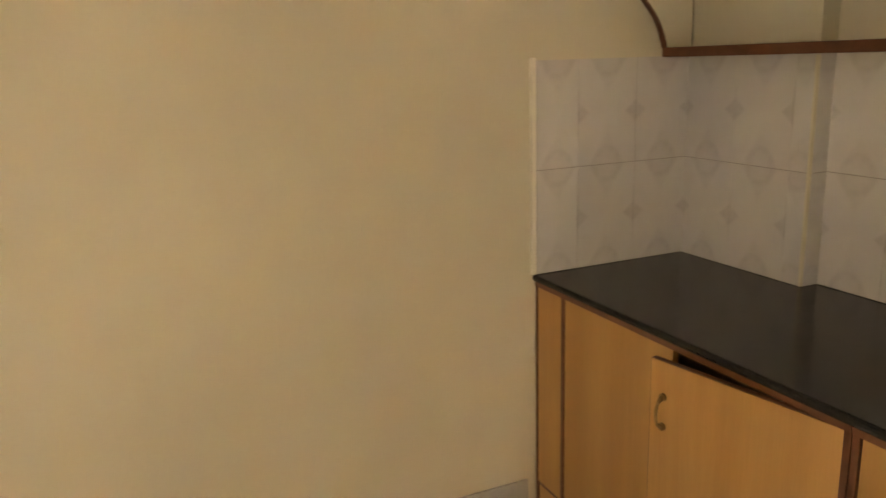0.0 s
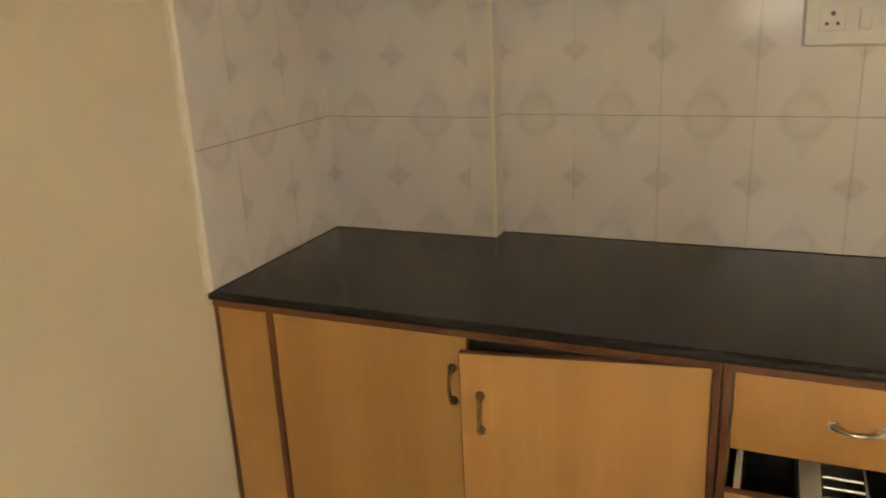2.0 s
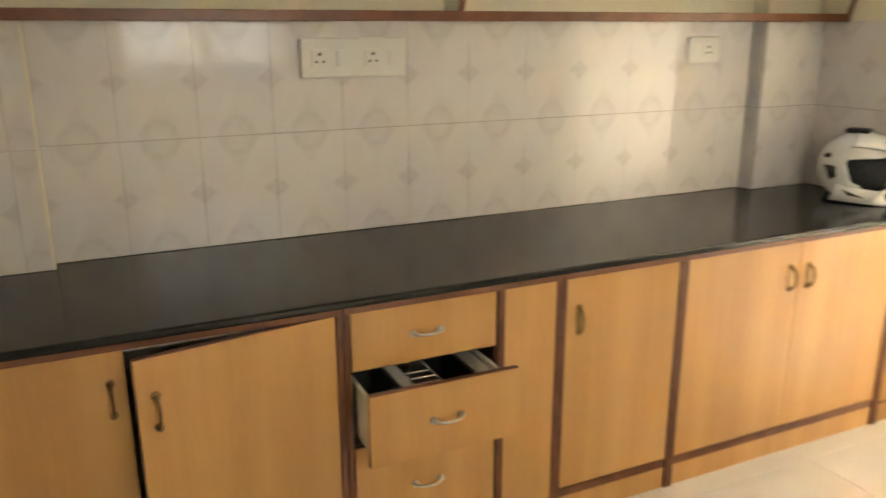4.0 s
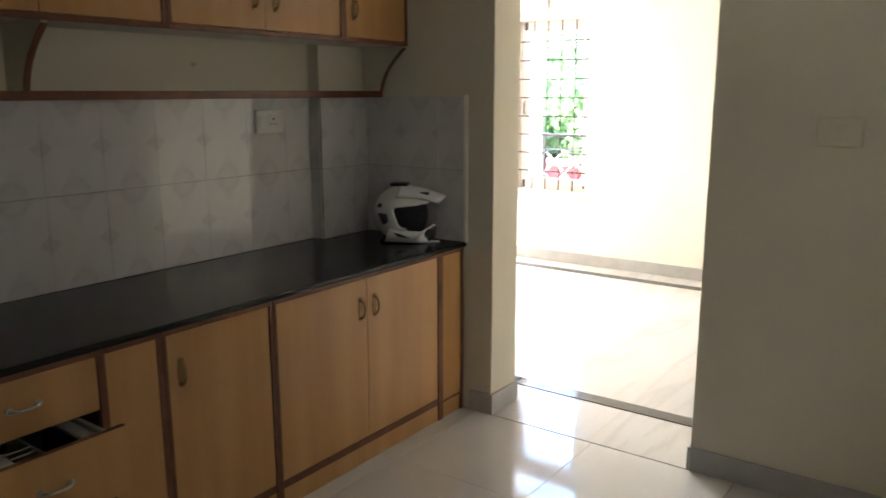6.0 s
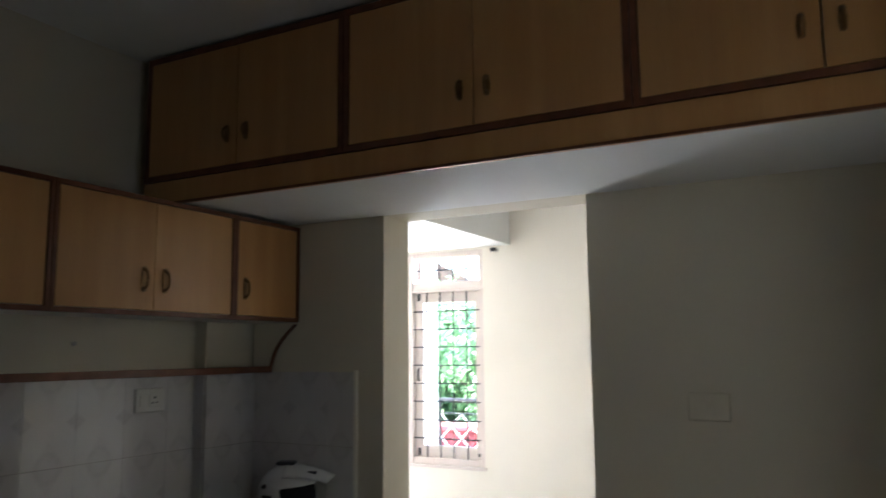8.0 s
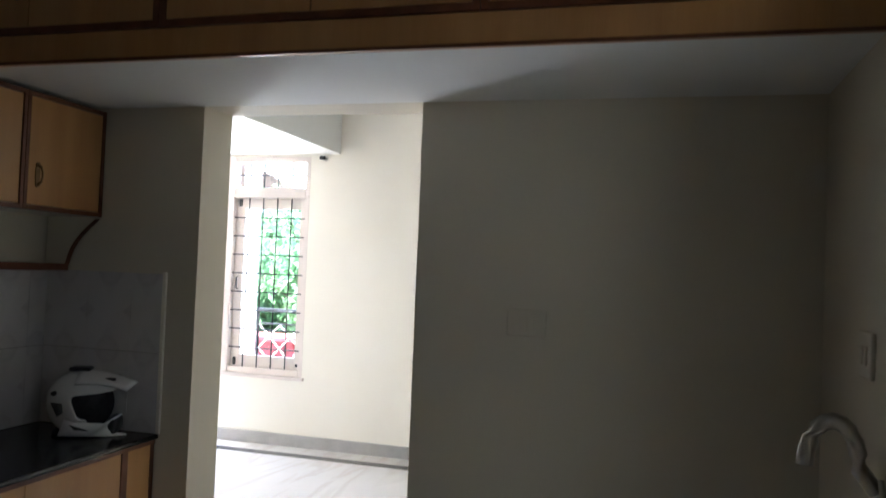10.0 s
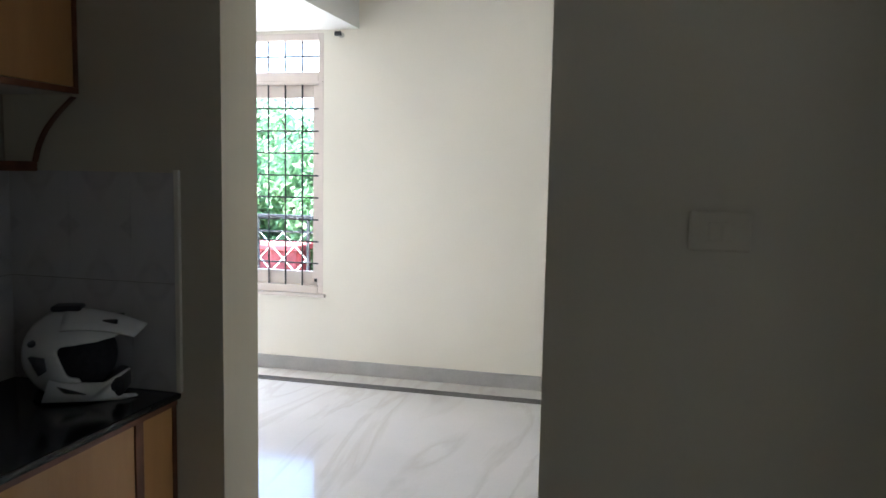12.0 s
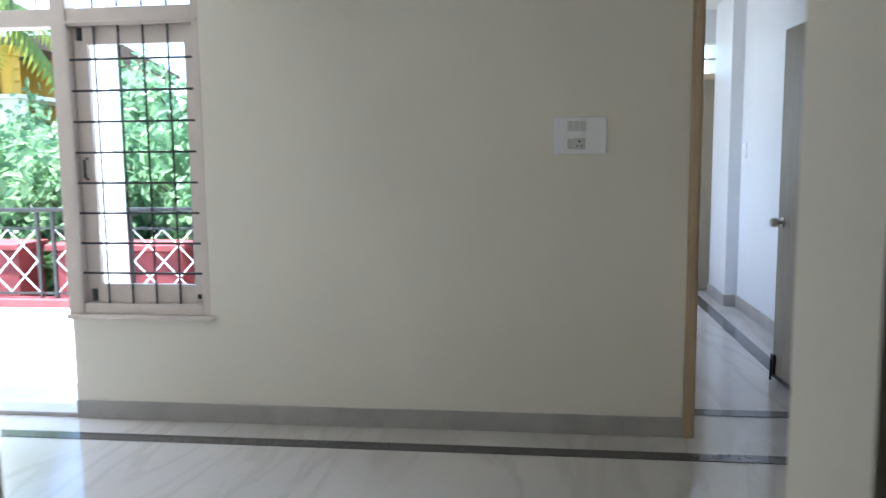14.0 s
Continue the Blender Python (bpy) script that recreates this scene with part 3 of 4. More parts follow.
# ---- kitchen: wall cabinets and the open shelf under them ----
UY, UZ0, UZ1 = -0.335, 1.70, 2.15
for a, b, n in ((0.004, 0.415, 1), (0.417, 1.258, 2), (1.260, 2.106, 2), (2.108, 2.960, 2), (2.962, 3.388, 1)):
    u = thing("wall_cabinet", ((a + b) / 2, UY + 0.15, UZ0), "beech laminate wall cabinet with dark brown lipping", "cabinet", "wall cabinets over the worktop")
    part("body", carcass(a, b, UY + 0.0195, -0.07, UZ0, UZ1), INSIDE, u)
    part("face_frame", boxes((a, a + 0.016, UY - 0.003, UY + 0.018, UZ0, UZ1), (b - 0.016, b, UY - 0.003, UY + 0.018, UZ0, UZ1), (a + 0.016, b - 0.016, UY - 0.003, UY + 0.018, UZ0, UZ0 + 0.018), (a + 0.016, b - 0.016, UY - 0.003, UY + 0.018, UZ1 - 0.018, UZ1), bevel=0.001), TRIM, u, "dark brown frame")
    part("side_board", boxes((b - 0.0005, b + 0.0005, UY + 0.018, -0.07, UZ0, UZ1)), TRIM, u)
    span = (b - a - 0.036) / n
    for i in range(n):
        x0, x1 = a + 0.018 + i * span, a + 0.018 + (i + 1) * span
        dr = part("door", front(x0 + 0.001, x1 - 0.0015, UZ0 + 0.02, UZ1 - 0.02, UY), WOOD, u)
        hx = (x1 - 0.05 if i == 0 else x0 + 0.05) if n == 2 else (x0 + 0.045 if a > 1 else x1 - 0.045)
        part("handle", handle(dr, hx, UZ0 + 0.135, True, UY, backed=True), BRASS, dr, "bowed brass handle")
sh = thing("open_shelf", (1.7, -0.1, 1.467), "long open wall shelf with curved brackets under the wall cabinets", "shelf")
SY = -0.178
part("board", boxes((0.004, 3.388, SY + 0.004, -COL - 0.012, 1.470, 1.494)), INSIDE, sh)
part("lipping", boxes((0.004, 3.388, SY - 0.004, SY + 0.004, 1.467, 1.497), bevel=0.002), TRIM, sh, "dark brown lipping")
prof = [(-COL - 0.012, 1.699), (UY + 0.012, 1.699)]
edge = [(UY + 0.012 + (SY - UY - 0.012) * (t / 10 + 0.2 * math.sin(t * math.pi / 10)), 1.692 - 0.1945 * t / 10) for t in range(11)]
for x0 in (0.004, 1.690, 3.370):
    br = part("bracket", prism(prof + edge + [(-COL - 0.012, 1.4975)], "x", x0, x0 + 0.018), CREAM, sh)
    bm = bmesh.new()
    for (ya, za), (yb, zb) in zip(edge, edge[1:]):
        join(bm, prism([(ya, za), (yb, zb), (yb - 0.006, zb - 0.002), (ya - 0.006, za - 0.002)], "x", x0 - 0.001, x0 + 0.019))
    part("edging", bm, TRIM, br, "dark brown edging")
nail = thing("wall_plug", (2.45, -0.004, 1.60), "small dark wall plug over the shelf", "wall plug")
part("disc", tube([(2.45, 0, 1.60), (2.45, -0.008, 1.60)], 0.009, 10), SKIRT, nail)

# ---- kitchen: loft slab and its cupboards ----
LX = 2.69
solid("loft_slab", boxes((LX + 0.03, XK, YK, -COL, 2.168, 2.24)), WHITE, "white painted concrete loft slab over the opening", "loft", kind="structure")
solid("loft_fascia", boxes((LX + 0.003, LX + 0.028, YK + 0.002, -COL - 0.002, 2.165, 2.262), bevel=0.002), WOOD, "beech laminate fascia along the loft slab", "fascia", kind="structure")
solid("loft_fascia_trim", boxes((LX - 0.004, LX + 0.003, YK + 0.002, -COL - 0.002, 2.162, 2.172)), TRIM, "thin dark brown strip under the fascia", "trim", kind="structure")
for a, b in ((-0.072, -1.088), (-1.090, -2.130), (-2.132, -3.152)):
    u = thing("loft_cupboard", (LX + 0.3, (a + b) / 2, 2.262), "beech laminate loft cupboard with two closed doors", "cupboard", "loft cupboards over the opening")
    part("body", boxes((LX + 0.022, XK - 0.01, b, b + 0.018, 2.264, 2.79), (LX + 0.022, XK - 0.01, a - 0.018, a, 2.264, 2.79), (LX + 0.022, XK - 0.01, b + 0.018, a - 0.018, 2.264, 2.28), (LX + 0.022, XK - 0.01, b + 0.018, a - 0.018, 2.775, 2.79)), INSIDE, u)
    part("face_frame", boxes((LX - 0.003, LX + 0.02, b, b + 0.022, 2.264, 2.80), (LX - 0.003, LX + 0.02, a - 0.022, a, 2.264, 2.80), (LX - 0.003, LX + 0.02, b + 0.022, a - 0.022, 2.264, 2.288), (LX - 0.003, LX + 0.02, b + 0.022, a - 0.022, 2.776, 2.80), bevel=0.001), TRIM, u, "dark brown frame")
    mid = (a + b) / 2
    for y0, y1, hy in ((b + 0.024, mid - 0.002, mid - 0.05), (mid + 0.002, a - 0.024, mid + 0.05)):
        dr = part("door", boxes((LX, LX + 0.018, y0, y1, 2.290, 2.774), bevel=0.0015), WOOD, u)
        bm = handle(dr, 0, 2.415, True, 0, BRASS, 0.026, True)
        bmesh.ops.transform(bm, matrix=Matrix.Translation((LX, hy, 0)) @ Matrix.Rotation(radians(-90), 4, "Z"), verts=bm.verts)
        part("handle", bm, BRASS, dr, "bowed brass handle")


# ---- switches and sockets ----
def plate(name, at, right, out, w, h, label, gangs, mat=None):
    """A wall plate at its centre; gangs: (offset, height, kind)."""
    r, o, up = Vector(right), Vector(out), Vector((0, 0, 1))
    m = Matrix((( r.x, o.x, 0, at[0]), (r.y, o.y, 0, at[1]), (0, 0, 1, at[2]), (0, 0, 0, 1)))
    mat, dull = mat or PLASTIC, mat or TILE_PLATE
    t = thing(name, at, label, "switch plate" if name != "wall_socket" else "socket")

    def put(n, bm, mat, parent, lab=""):
        bmesh.ops.transform(bm, matrix=m, verts=bm.verts)
        return part(n, bm, mat, parent, lab)

    p = put("plate", boxes((-w / 2, w / 2, 0.0, 0.014, -h / 2, h / 2), bevel=0.006), mat, t)
    for u, v, kind in gangs:
        if kind == "socket":
            put("outlet", boxes((u - 0.027, u + 0.027, 0.014, 0.017, v - 0.027, v + 0.027), bevel=0.002), dull, t)
            bm = bmesh.new()
            for a, b, rr in ((0, 0.012, 0.0055), (-0.011, -0.010, 0.0042), (0.011, -0.010, 0.0042)):
                join(bm, tube([(u + a, 0.0165, v + b), (u + a, 0.0178, v + b)], rr, 10))
            put("pin_holes", bm, DARKP, t, "dark pin holes")
        else:
            bm = boxes((u - 0.012, u + 0.012, 0.014, 0.019, v - 0.024, v + 0.024), bevel=0.002)
            put("rocker", bm, dull, t)
    return t


plate("wall_socket", (2.81, -0.01, 1.365), (1, 0, 0), (0, -1, 0), 0.15, 0.10, "white socket and switch plate on the tiled wall", [(0.02, 0, "socket"), (-0.045, 0, "rocker")], TILE_PLATE)
plate("wall_socket", (1.41, -0.01, 1.36), (1, 0, 0), (0, -1, 0), 0.34, 0.12, "wide white plate with two sockets on the tiled wall", [(-0.11, 0, "socket"), (-0.045, 0, "rocker"), (0.06, 0, "socket"), (0.125, 0, "rocker")], TILE_PLATE)
plate("switch_plate", (XK, -2.18, 1.355), (0, -1, 0), (-1, 0, 0), 0.145, 0.10, "white switch plate on the shaded kitchen wall", [(-0.016, 0, "rocker"), (0.016, 0, "rocker")], PLASTIC_CREAM)
plate("switch_plate", (XF, -1.68, 1.495), (0, -1, 0), (-1, 0, 0), 0.25, 0.18, "large white switch plate with socket on the living room wall", [(-0.05, 0.045, "rocker"), (-0.02, 0.045, "rocker"), (0.01, 0.045, "rocker"), (-0.05, -0.04, "rocker"), (-0.005, -0.04, "socket")])
plate("switch_plate", (2.80, YK, 1.36), (-1, 0, 0), (0, 1, 0), 0.12, 0.12, "white switch plate beside the loft", [(-0.02, 0, "rocker"), (0.02, 0, "rocker")], PLASTIC_CREAM)


# ---- motocross helmet on the worktop ----
def helmet(at, yaw):
    h = thing("helmet", at, "white motocross helmet with black lining, standing on the worktop", "helmet")
    m = Matrix.Translation(at) @ Matrix.Rotation(radians(yaw), 4, "Z") @ Matrix.Diagonal((1.04, 1.0, 0.935, 1.0))

    def put(n, bm, mat, parent, lab=""):
        bmesh.ops.transform(bm, matrix=m, verts=bm.verts)
        return part(n, bm, mat, parent, lab, True)

    # shell: the face looks along +x; the eye port is cut out
    bm = bmesh.new()
    bmesh.ops.create_uvsphere(bm, u_segments=112, v_segments=80, radius=1)
    gone = []
    for f in bm.faces:
        c = f.calc_center_median()
        port = c.x > -0.10 - 0.35 * c.z and -0.42 < c.z < 0.30 + 0.10 * c.x
        if c.z < -0.86 or port or (c.x > 0.3 and c.z < 0.1):
            gone.append(f)
    bmesh.ops.delete(bm, geom=gone, context="FACES")
    for _ in range(10):
        rim = [(v, sum((e.other_vert(v).co for e in v.link_edges if e.is_boundary), Vector()) / max(1, sum(e.is_boundary for e in v.link_edges))) for v in bm.verts if v.is_boundary]
        for v, mid in rim:
            v.co = (v.co + mid).normalized()
    for v in bm.verts:
        x, y, z = v.co
        v.co = Vector((0.132 * x, 0.105 * y, 0.135 + 0.143 * z))
    shell = put("shell", bm, HELMET, h)
    md = shell.modifiers.new("thickness", "SOLIDIFY")
    md.thickness, md.offset = 0.010, -1
    bm = bmesh.new()
    bmesh.ops.create_uvsphere(bm, u_segments=28, v_segments=18, radius=1)
    bmesh.ops.delete(bm, geom=[f for f in bm.faces if f.calc_center_median().z < -0.85], context="FACES")
    for v in bm.verts:
        v.co = Vector((0.122 * v.co.x - 0.004, 0.092 * v.co.y, 0.133 + 0.128 * v.co.z))
    put("lining", bm, LINING, h, "black padded lining")
    # peak: a thin arched blade that runs on from the crown
    bm = bmesh.new()
    grid = []
    for i in range(11):
        u = i / 10
        row = []
        for j in range(11):
            v = -1 + j / 5
            x = -0.01 + 0.212 * u - 0.025 * v * v * u
            row.append(bm.verts.new((x, v * (0.098 - 0.025 * u), 0.283 - 0.012 * u - 0.046 * u * u - 0.055 * v * v * (1 - 0.55 * u))))
        grid.append(row)
    for a, b in zip(grid, grid[1:]):
        for j in range(10):
            bm.faces.new((a[j], a[j + 1], b[j + 1], b[j]))
    peak = put("peak", bm, HELMET, h, "white sun peak")
    md = peak.modifiers.new("thickness", "SOLIDIFY")
    md.thickness = 0.006
    for s in (-1, 1):
        # each cheek: a flat white bar from the back of the port to the chin tip, forked at the mouth
        prof = [(-0.06, 0.010), (0.055, 0.007), (0.135, 0.000), (0.178, 0.003), (0.172, 0.010), (0.135, 0.017), (0.114, 0.034), (0.112, 0.052), (0.160, 0.093), (0.153, 0.096), (0.098, 0.060), (-0.005, 0.066), (-0.04, 0.078)]
        bm = prism(prof, "y", s * 0.088, s * 0.100)
        for v in bm.verts:
            v.co.y -= s * max(0.0, v.co.x - 0.03) ** 1.5 * 1.0
            v.co.y += s * 0.004
        put("cheek_guard", bm, HELMET, h, "white cheek guard")
        put("side_vent", prism([(-0.02, 0.058), (0.0, 0.036), (0.055, 0.030), (0.02, 0.044)], "y", s * 0.100, s * 0.107), DARKP, h, "black side vent")
        put("screw", tube([(-0.085, s * 0.06, 0.185), (-0.085, s * 0.088, 0.185)], 0.010, 10), DARKP, h, "black peak screw")
        put("stripe", prism([(-0.09, 0.148), (-0.05, 0.145), (-0.045, 0.105), (-0.065, 0.09)], "y", s * 0.080, s * 0.103), DARKP, h, "black graphic")
        put("peak_vent", boxes((0.09, 0.13, s * 0.05 - 0.008, s * 0.05 + 0.008, 0.236, 0.250), bevel=0.003), DARKP, h, "black peak vent")
    put("mouth_vent", boxes((0.105, 0.145, -0.075, 0.075, 0.010, 0.075), bevel=0.012), DARKP, h, "black mouth vent")
    put("top_vent", boxes((-0.05, 0.03, -0.035, 0.035, 0.272, 0.290), bevel=0.008), DARKP, h, "black top vent")
    put("neck_roll", tube([(0.085 * math.cos(a) - 0.012, 0.08 * math.sin(a), 0.010) for a in [k * 6.2832 / 24 for k in range(25)]], 0.010, 8), LINING, h, "black neck roll")
    return h


helmet((3.276, -0.385, 0.81), -64)

# ---- chrome tap on the window wall ----
tap = thing("wall_tap", (2.66, YK, 1.05), "chrome swan-neck tap on the window wall", "tap")
part("flange", tube([(2.66, YK, 1.05), (2.66, YK + 0.012, 1.05)], 0.03, 16), STEEL, tap, smooth=True)
part("neck", tube([(2.66, YK + 0.012, 1.05)] + [(2.66, YK + 0.05 + 0.06 * (1 - math.cos(a)), 1.10 + 0.11 * math.sin(a)) for a in [k * math.pi / 10 for k in range(11)]], 0.02, 12), STEEL, tap, smooth=True)

# ---- outside: terrace, railing, garden ----
solid("ground", boxes((-60, 140, -120, 120, -0.62, -0.42)), EARTH, "garden ground with dry grass", "ground", kind="structure")
# Unseen wall, added to limit the skylight through the kitchen window.
solid("screen_wall", boxes((-3, 6, -4.6, -4.4, -0.42, 4.2)), SCREEN_GREY, "unseen grey wall added outside the kitchen window to hold back skylight", "wall", kind="structure")
# Unseen, raised above the kitchen to keep sun off the wall outside.
solid("shade_walls", boxes((-0.2, XL, YK - 0.2, YK, ZC + 0.121, 6.2), (-0.2, XL, 0.0, 0.2, ZC + 0.121, 6.2)), OFFWHITE, "unseen walls added over the kitchen to cast shade outside its window", "wall", kind="structure")
solid("terrace", boxes((XH, 9.85, -0.9, 8.0, -0.42, -0.02)), TERRACE, "pale sunlit concrete terrace", "terrace", kind="structure")
solid("terrace_kerb", boxes((9.66, 9.85, -0.9, 8.0, -0.02, 0.06), bevel=0.008), RED, "red painted kerb under the railing", "kerb", kind="structure")
RX = 9.75
rl = thing("railing", (RX, 3.5, 0.06), "black iron terrace railing with white diagonal bars", "railing")
part("top_rail", boxes((RX - 0.025, RX + 0.025, -0.85, 7.95, 0.91, 0.95), bevel=0.006), IRON, rl)
part("middle_rail", boxes((RX - 0.012, RX + 0.012, -0.85, 7.95, 0.74, 0.76)), IRON, rl)
part("bottom_rail", boxes((RX - 0.012, RX + 0.012, -0.85, 7.95, 0.10, 0.12)), IRON, rl)
y = -0.8
while y < 7.3:
    for off in (0.0, 0.16):
        part("post", boxes((RX - 0.016, RX + 0.016, y + off - 0.016, y + off + 0.016, 0.06, 0.92), bevel=0.003), IRON, rl)
    a, b = y + 0.18, y + 0.78
    for k in range(2):
        c0, c1 = a + 0.3 * k, a + 0.3 * (k + 1)
        part("diagonal_bar", tube([(RX, c0, 0.12), (RX, c1, 0.43)], 0.0065, 6), OFFWHITE, rl, "white diagonal bar")
        part("diagonal_bar", tube([(RX, c1, 0.43), (RX, c0, 0.74)], 0.0065, 6), OFFWHITE, rl, "white diagonal bar")
        part("diagonal_bar", tube([(RX, c1, 0.12), (RX, c0, 0.43)], 0.0065, 6), OFFWHITE, rl, "white diagonal bar")
        part("diagonal_bar", tube([(RX, c0, 0.43), (RX, c1, 0.74)], 0.0065, 6), OFFWHITE, rl, "white diagonal bar")
    y += 0.8
pl = thing("porch_post", (9.4, 2.36, -0.02), "white square porch post on the terrace", "post")
part("shaft", boxes((9.32, 9.48, 2.28, 2.44, -0.02, 2.75), bevel=0.01), OFFWHITE, pl)
part("foot", boxes((9.29, 9.51, 2.25, 2.47, -0.02, 0.12), bevel=0.01), OFFWHITE, pl)
for y0 in (0.4, 2.3, 4.2, 6.1):
    solid("planter", boxes((10.6, 11.05, y0, y0 + 1.5, -0.42, 0.42), (10.55, 11.1, y0 - 0.05, y0 + 1.55, 0.42, 0.5), bevel=0.015), RED, "red painted masonry planter behind the railing", "planter", "red planters")


def leaf_cloud(rng, centre, radii, count, size, droop=0.3):
    """Many small bent leaves in uneven clumps."""
    verts, faces = [], []
    clumps = []
    for _ in range(max(6, count // 90)):
        d = rng.normal(size=3)
        d /= np.linalg.norm(d)
        clumps.append(np.array(centre) + d * np.array(radii) * rng.uniform(0.35, 1.0))
    for _ in range(count):
        c = clumps[rng.integers(len(clumps))] + rng.normal(size=3) * np.array(radii) * 0.2
        a = rng.normal(size=3)
        a /= np.linalg.norm(a)
        a[2] -= droop
        b = np.cross(a, rng.normal(size=3))
        b /= np.linalg.norm(b) + 1e-9
        s = size * rng.uniform(0.6, 1.3)
        n = len(verts)
        up = np.cross(a, b) * s * 0.15
        verts += [c, c + a * s * 0.5 + b * s * 0.26 + up, c + a * s, c + a * s * 0.5 - b * s * 0.26 + up]
        faces += [(n, n + 1, n + 2), (n, n + 2, n + 3)]
    me = bpy.data.meshes.new("crown")
    me.from_pydata([tuple(v) for v in verts], [], faces)
    me.materials.append(LEAF)
    return me


def tree(name, x, y, height, radii, count, size, seed, label, category):
    rng = np.random.default_rng(seed)
    t = thing(name, (x, y, -0.42), label, category, "garden planting")
    pts = [(x, y, -0.5), (x + 0.04, y - 0.03, -0.5 + height * 0.3), (x - 0.03, y + 0.05, -0.5 + height * 0.6), (x, y, -0.5 + height * 0.8)]
    bm = tube(pts, [0.05 * height / 2, 0.04 * height / 2, 0.03 * height / 2, 0.012], 7)
    for k in range(5):
        a, z = k * 1.3 + seed, -0.5 + height * (0.3 + 0.09 * k)
        join(bm, tube([(x, y, z), (x + radii[0] * 0.35 * math.cos(a), y + radii[1] * 0.35 * math.sin(a), z + 0.15 * height), (x + radii[0] * 0.7 * math.cos(a), y + radii[1] * 0.7 * math.sin(a), z + 0.24 * height)], [0.025, 0.017, 0.006], 5))
    part("trunk", bm, BARK, t, "thin brown stems")
    crown = new("crown", leaf_cloud(rng, (0, 0, height - radii[2]), radii, count, size))
    crown.parent = t
    return t


k = 0
for x, y, hh in ((11.6, 1.4, 2.2), (11.8, 2.6, 2.6), (11.6, 3.8, 2.4), (11.9, 5.0, 2.5), (11.7, 6.2, 2.4), (12.9, 1.9, 3.0), (13.1, 3.3, 3.2), (13.0, 4.6, 2.8), (13.2, 6.0, 2.8), (13.1, 7.4, 2.8), (14.6, 3.0, 3.4), (14.8, 8.4, 3.0), (14.9, 4.4, 3.9), (15.8, 5.6, 3.8), (15.4, 6.7, 3.4)):
    hh *= 0.88
    tree("shrub", x, y, hh, (0.75, 0.8, hh * 0.45), 3000, 0.17, 11 + k, "dense green leafy garden shrub behind the railing", "shrub")
    k += 1


def palm(x, y, height, seed):
    rng = np.random.default_rng(seed)
    t = thing("palm_tree", (x, y, -0.42), "tall palm tree with drooping feathery fronds", "palm tree")
    part("trunk", tube([(x, y, -0.5), (x + 0.05, y, height * 0.5), (x, y + 0.05, height)], [0.16, 0.12, 0.1], 10), BARK, t)
    for f in range(16):
        a, lift = f * 2.399, rng.uniform(0.1, 1.0)
        verts, faces = [], []
        L = rng.uniform(2.0, 2.7)
        spine = []
        for i in range(22):
            s = i / 21
            r = L * s * (1 - 0.25 * s)
            spine.append(np.array((x + r * math.cos(a), y + r * math.sin(a), height + L * (lift * s - (0.7 + 0.5 * lift) * s * s))))
        side = np.array((-math.sin(a), math.cos(a), 0))
        verts = list(spine)
        for i in range(1, 21):
            d = spine[i + 1] - spine[i - 1]
            d /= np.linalg.norm(d)
            for sg in (-1, 1):
                w = 0.55 * math.sin(math.pi * min(1, 0.15 + i / 23))
                verts.append(spine[i] + sg * side * w * 0.75 + d * w * 0.5 - np.array((0, 0, w * 0.55)))
                faces.append((i, i + 1, len(verts) - 1))
        verts = verts[:1] + verts[1:]
        faces.append((0, 1, 22))
        me = bpy.data.meshes.new("frond")
        me.from_pydata([tuple(Vector(v) - BASE[t]) for v in verts], [], faces)
        me.materials.append(PALM)
        o = new("frond", me)
        o.parent = t


palm(14.3, 7.6, 3.75, 5)

hs = thing("house", (20, 13.5, -0.42), "yellow neighbouring house with a pillared verandah and brown roof", "house")
HY0, HY1, HZ0, HZ1 = 8.6, 20.0, 2.62, 3.45
part("base_wall", boxes((17.0, 17.3, HY0, HY1, -0.42, HZ0)), OFFWHITE, hs, "white painted lower wall")
part("verandah_floor", boxes((16.9, 19.2, HY0 - 0.1, HY1, HZ0, HZ0 + 0.08), bevel=0.01), OFFWHITE, hs)
part("back_wall", boxes((19.2, 19.4, HY0, HY1, -0.42, HZ1 + 0.2)), YELLOW, hs)
for y in (HY0, HY1 - 0.2):
    part("end_wall", boxes((19.4, 23, y, y + 0.2, -0.42, HZ1 + 0.2)), OFFWHITE, hs)
for k in range(8):
    y = HY0 + 0.1 + 1.45 * k
    part("pillar", boxes((17.02, 17.3, y, y + 0.22, HZ0 + 0.08, HZ1), bevel=0.01), YELLOW, hs, "yellow painted pillar")
for k in range(4):
    y = HY0 + 2.0 + 2.9 * k
    part("wall_panel", boxes((17.05, 17.25, y, y + 0.75, HZ0 + 0.08, HZ1), bevel=0.005), YELLOW, hs)
for z in (HZ0 + 0.32, HZ0 + 0.55):
    part("verandah_rail", boxes((17.12, 17.16, HY0, HY1, z, z + 0.04)), YELLOW, hs)
part("lintel", boxes((17.0, 17.32, HY0, HY1, HZ1, HZ1 + 0.18)), YELLOW, hs)
part("roof", prism([(16.4, HZ1 + 0.18), (23.8, HZ1 + 0.18), (23.8, HZ1 + 0.26), (20, HZ1 + 0.85), (16.4, HZ1 + 0.26)], "y", HY0 - 0.15, HY1 + 0.5), ROOF, hs)

gw = thing("garden_wall", (22, 4, -0.42), "low white garden wall behind the shrubs", "wall")
part("wall", boxes((22.0, 22.2, -6, 12.4, -0.42, 1.9)), OFFWHITE, gw)
part("coping", boxes((21.95, 22.25, -6, 12.4, 1.9, 2.0), bevel=0.01), OFFWHITE, gw)

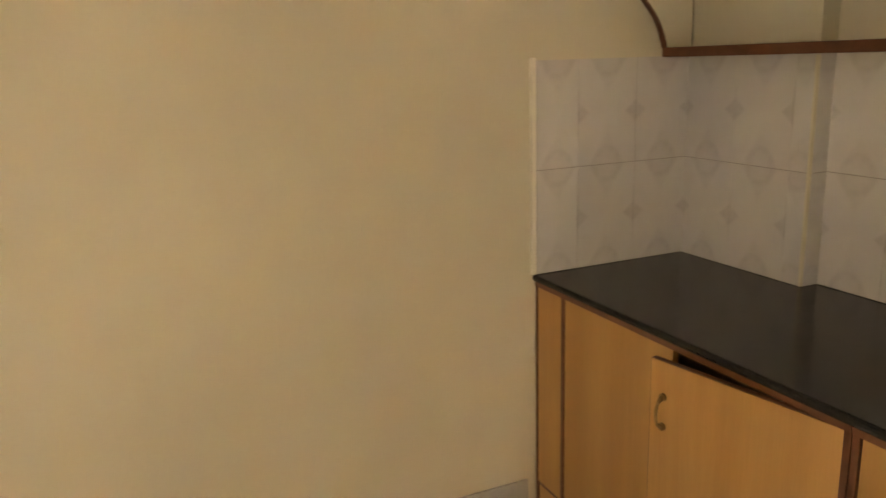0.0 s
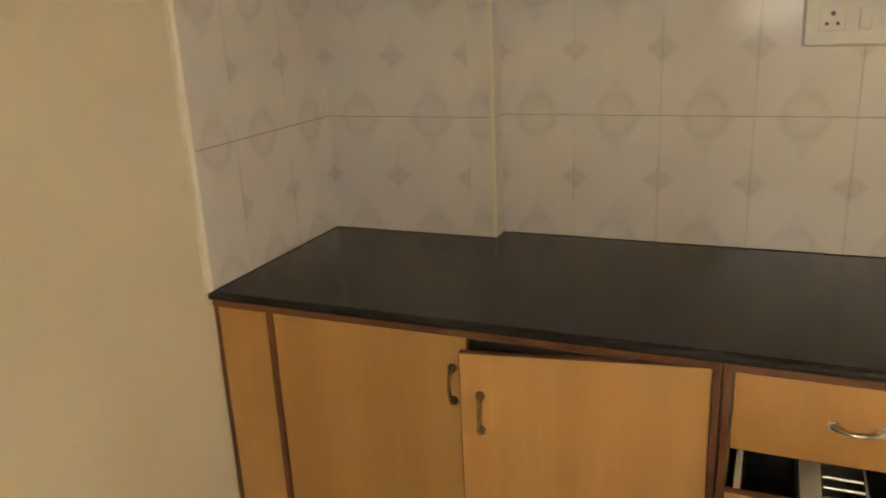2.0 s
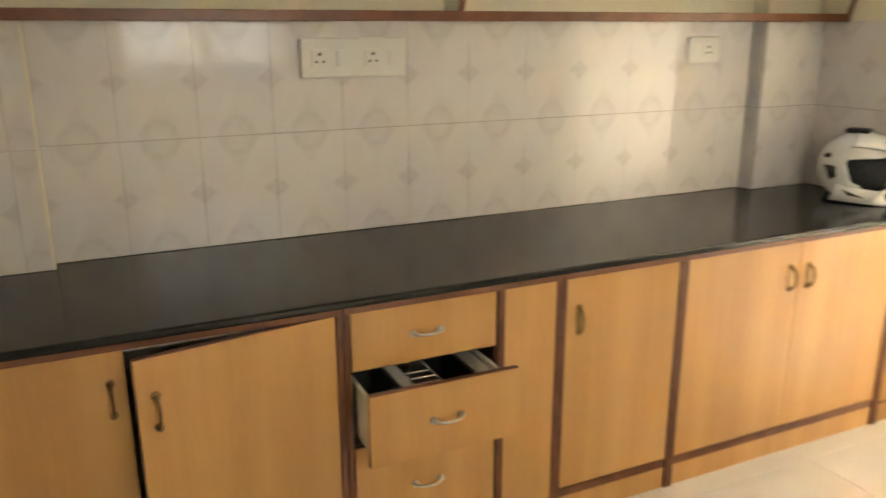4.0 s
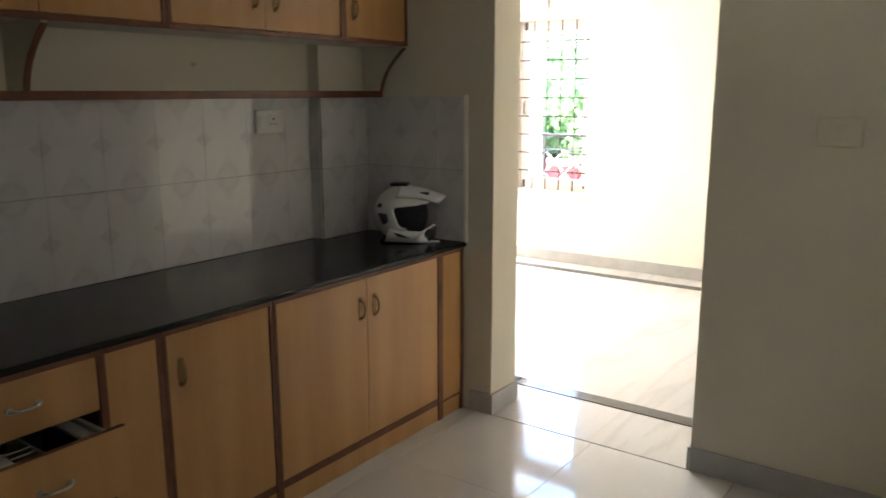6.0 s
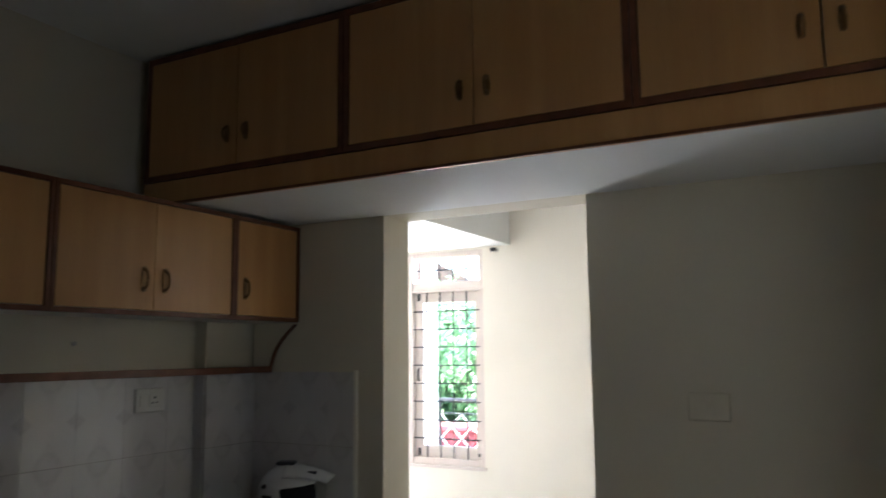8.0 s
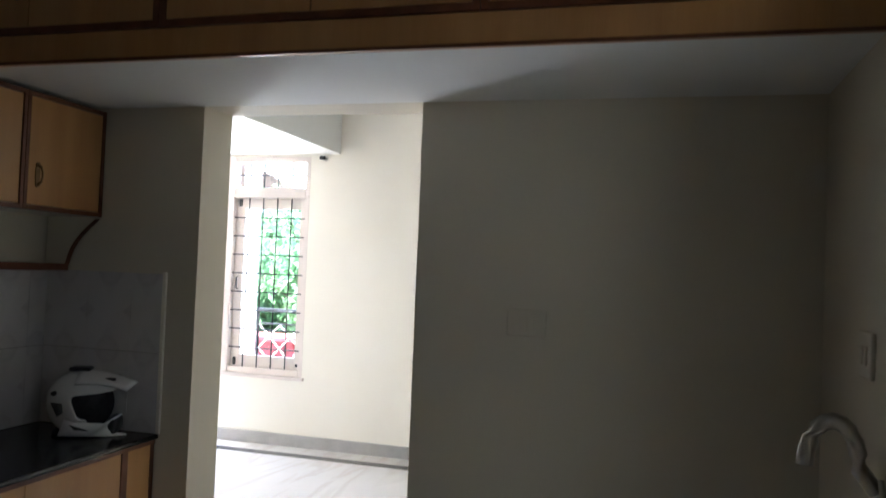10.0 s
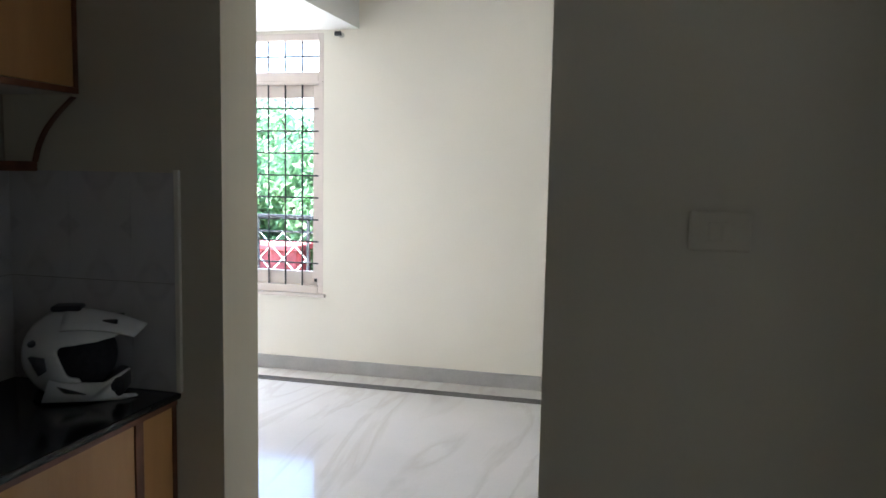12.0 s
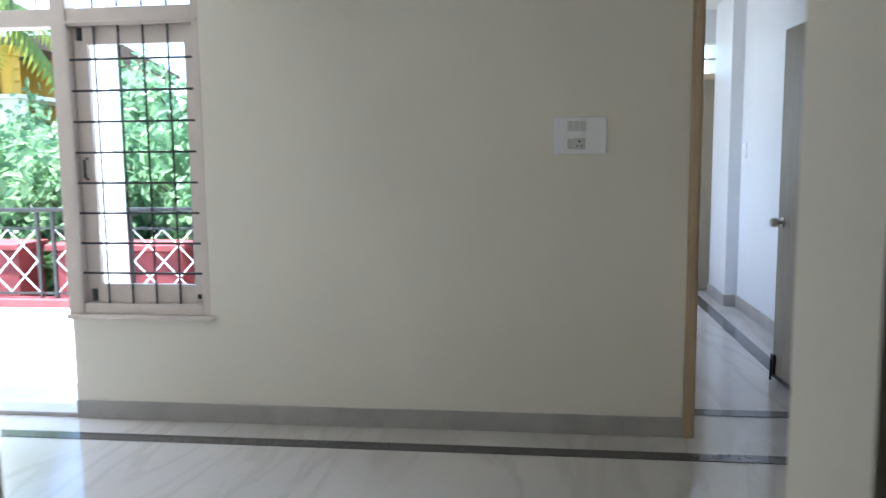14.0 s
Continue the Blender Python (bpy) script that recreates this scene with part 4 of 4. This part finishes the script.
# ---- wall tiles and floor tiles ----
def tile_mesh(w, h, t=0.008):
    """A tile face on x and z, looking along -y, with a softened rim."""
    bm = boxes((-w / 2, w / 2, -t, 0, -h / 2, h / 2))
    return mesh_of("tile", bm, TILE)


def tile_run(owner, start, along, length, spin, first=0.22):
    """Two courses of tiles from start along a level direction."""
    s, pos, d = 0.0, Vector(start), Vector(along)
    while s < length - 0.004:
        w = min(first if s == 0 else 0.22, length - s)
        for r in range(2):
            key = (round(w, 3),)
            me = TILES.setdefault(key, tile_mesh(w - 0.0009, 0.328))
            o = new("tile", me)
            o.parent = owner
            o.matrix_basis = Matrix.Translation(pos + d * (s + w / 2) + Vector((0, 0, 0.811 + 0.165 + 0.33 * r))) @ Matrix.Rotation(radians(spin), 4, "Z")
        s += w


solid("trim", boxes((0.0, 0.014, -0.674, -0.657, 0.811, 1.478), bevel=0.003), PALE, "pale plaster edge beside the wall tiles", "trim", kind="structure")
solid("trim", boxes((XK - 0.014, XK, -0.674, -0.657, 0.811, 1.478), bevel=0.003), PALE, "pale plaster edge beside the wall tiles", "trim", kind="structure")
TILES = {}
GROUT = material("brownish_grout", (0.36, 0.31, 0.25), 0.9, 0.15, 30)
solid("trim", boxes((0.506, 0.5135, -COL - 0.0128, -COL - 0.0112, 0.812, 1.466), (0.512, 0.5135, -COL - 0.0112, -COL + 0.004, 0.812, 1.466)), CREAM, "cream grout strip on the corner of the tiled pier", "trim", kind="structure")
ts = solid("backsplash", boxes((0.508, 3.073, -0.004, 0.0, 0.812, 1.47), (0.0, 0.508, -COL - 0.004, -COL, 0.812, 1.47), (3.073, XK, -COL - 0.004, -COL, 0.812, 1.47), (0.0, 0.004, -0.655, -COL, 0.812, 1.47), (XK - 0.004, XK, -0.655, -COL, 0.812, 1.47), (0.506, 0.510, -COL, -0.004, 0.812, 1.47), (3.071, 3.075, -COL, -0.004, 0.812, 1.47)), GROUT, "pale patterned glazed wall tiles over the worktop", "wall tiles", kind="structure")
tile_run(ts, (0.004, -COL - 0.003, 0), (1, 0, 0), 0.506, 0)
tile_run(ts, (0.512, -0.003, 0), (1, 0, 0), 2.555, 0, 0.20)
tile_run(ts, (3.071, -COL - 0.003, 0), (1, 0, 0), 0.32, 0)
tile_run(ts, (0.003, -0.655, 0), (0, 1, 0), 0.585, 90, 0.15)
tile_run(ts, (XK - 0.003, -COL - 0.006, 0), (0, -1, 0), 0.585, -90, 0.22)
tile_run(ts, (0.507, -COL - 0.003, 0), (0, 1, 0), 0.062, 90)
tile_run(ts, (3.074, -0.004, 0), (0, -1, 0), 0.062, -90)

floor = bpy.data.objects["floor_kitchen"]
fm = mesh_of("floor_tile", boxes((-0.299, 0.299, -0.299, 0.299, -0.012, 0), bevel=0.0012), VITRIFIED)
for i in range(6):
    for j in range(6):
        x0, x1 = max(0.0, XK - 0.008 - 0.6 * (i + 1)), XK - 0.008 - 0.6 * i
        y0, y1 = max(YK, -0.13 - 0.6 * j), -0.13 - 0.6 * (j - 1)
        y0, y1 = max(YK, y1 - 0.6), min(0.0, y1)
        if x1 - x0 < 0.05 or y1 - y0 < 0.05:
            continue
        o = new("floor_tile", fm)
        o.parent = floor
        o.location = ((x0 + x1) / 2, (y0 + y1) / 2, 0)
        o.scale = ((x1 - x0) / 0.6, (y1 - y0) / 0.6, 1)
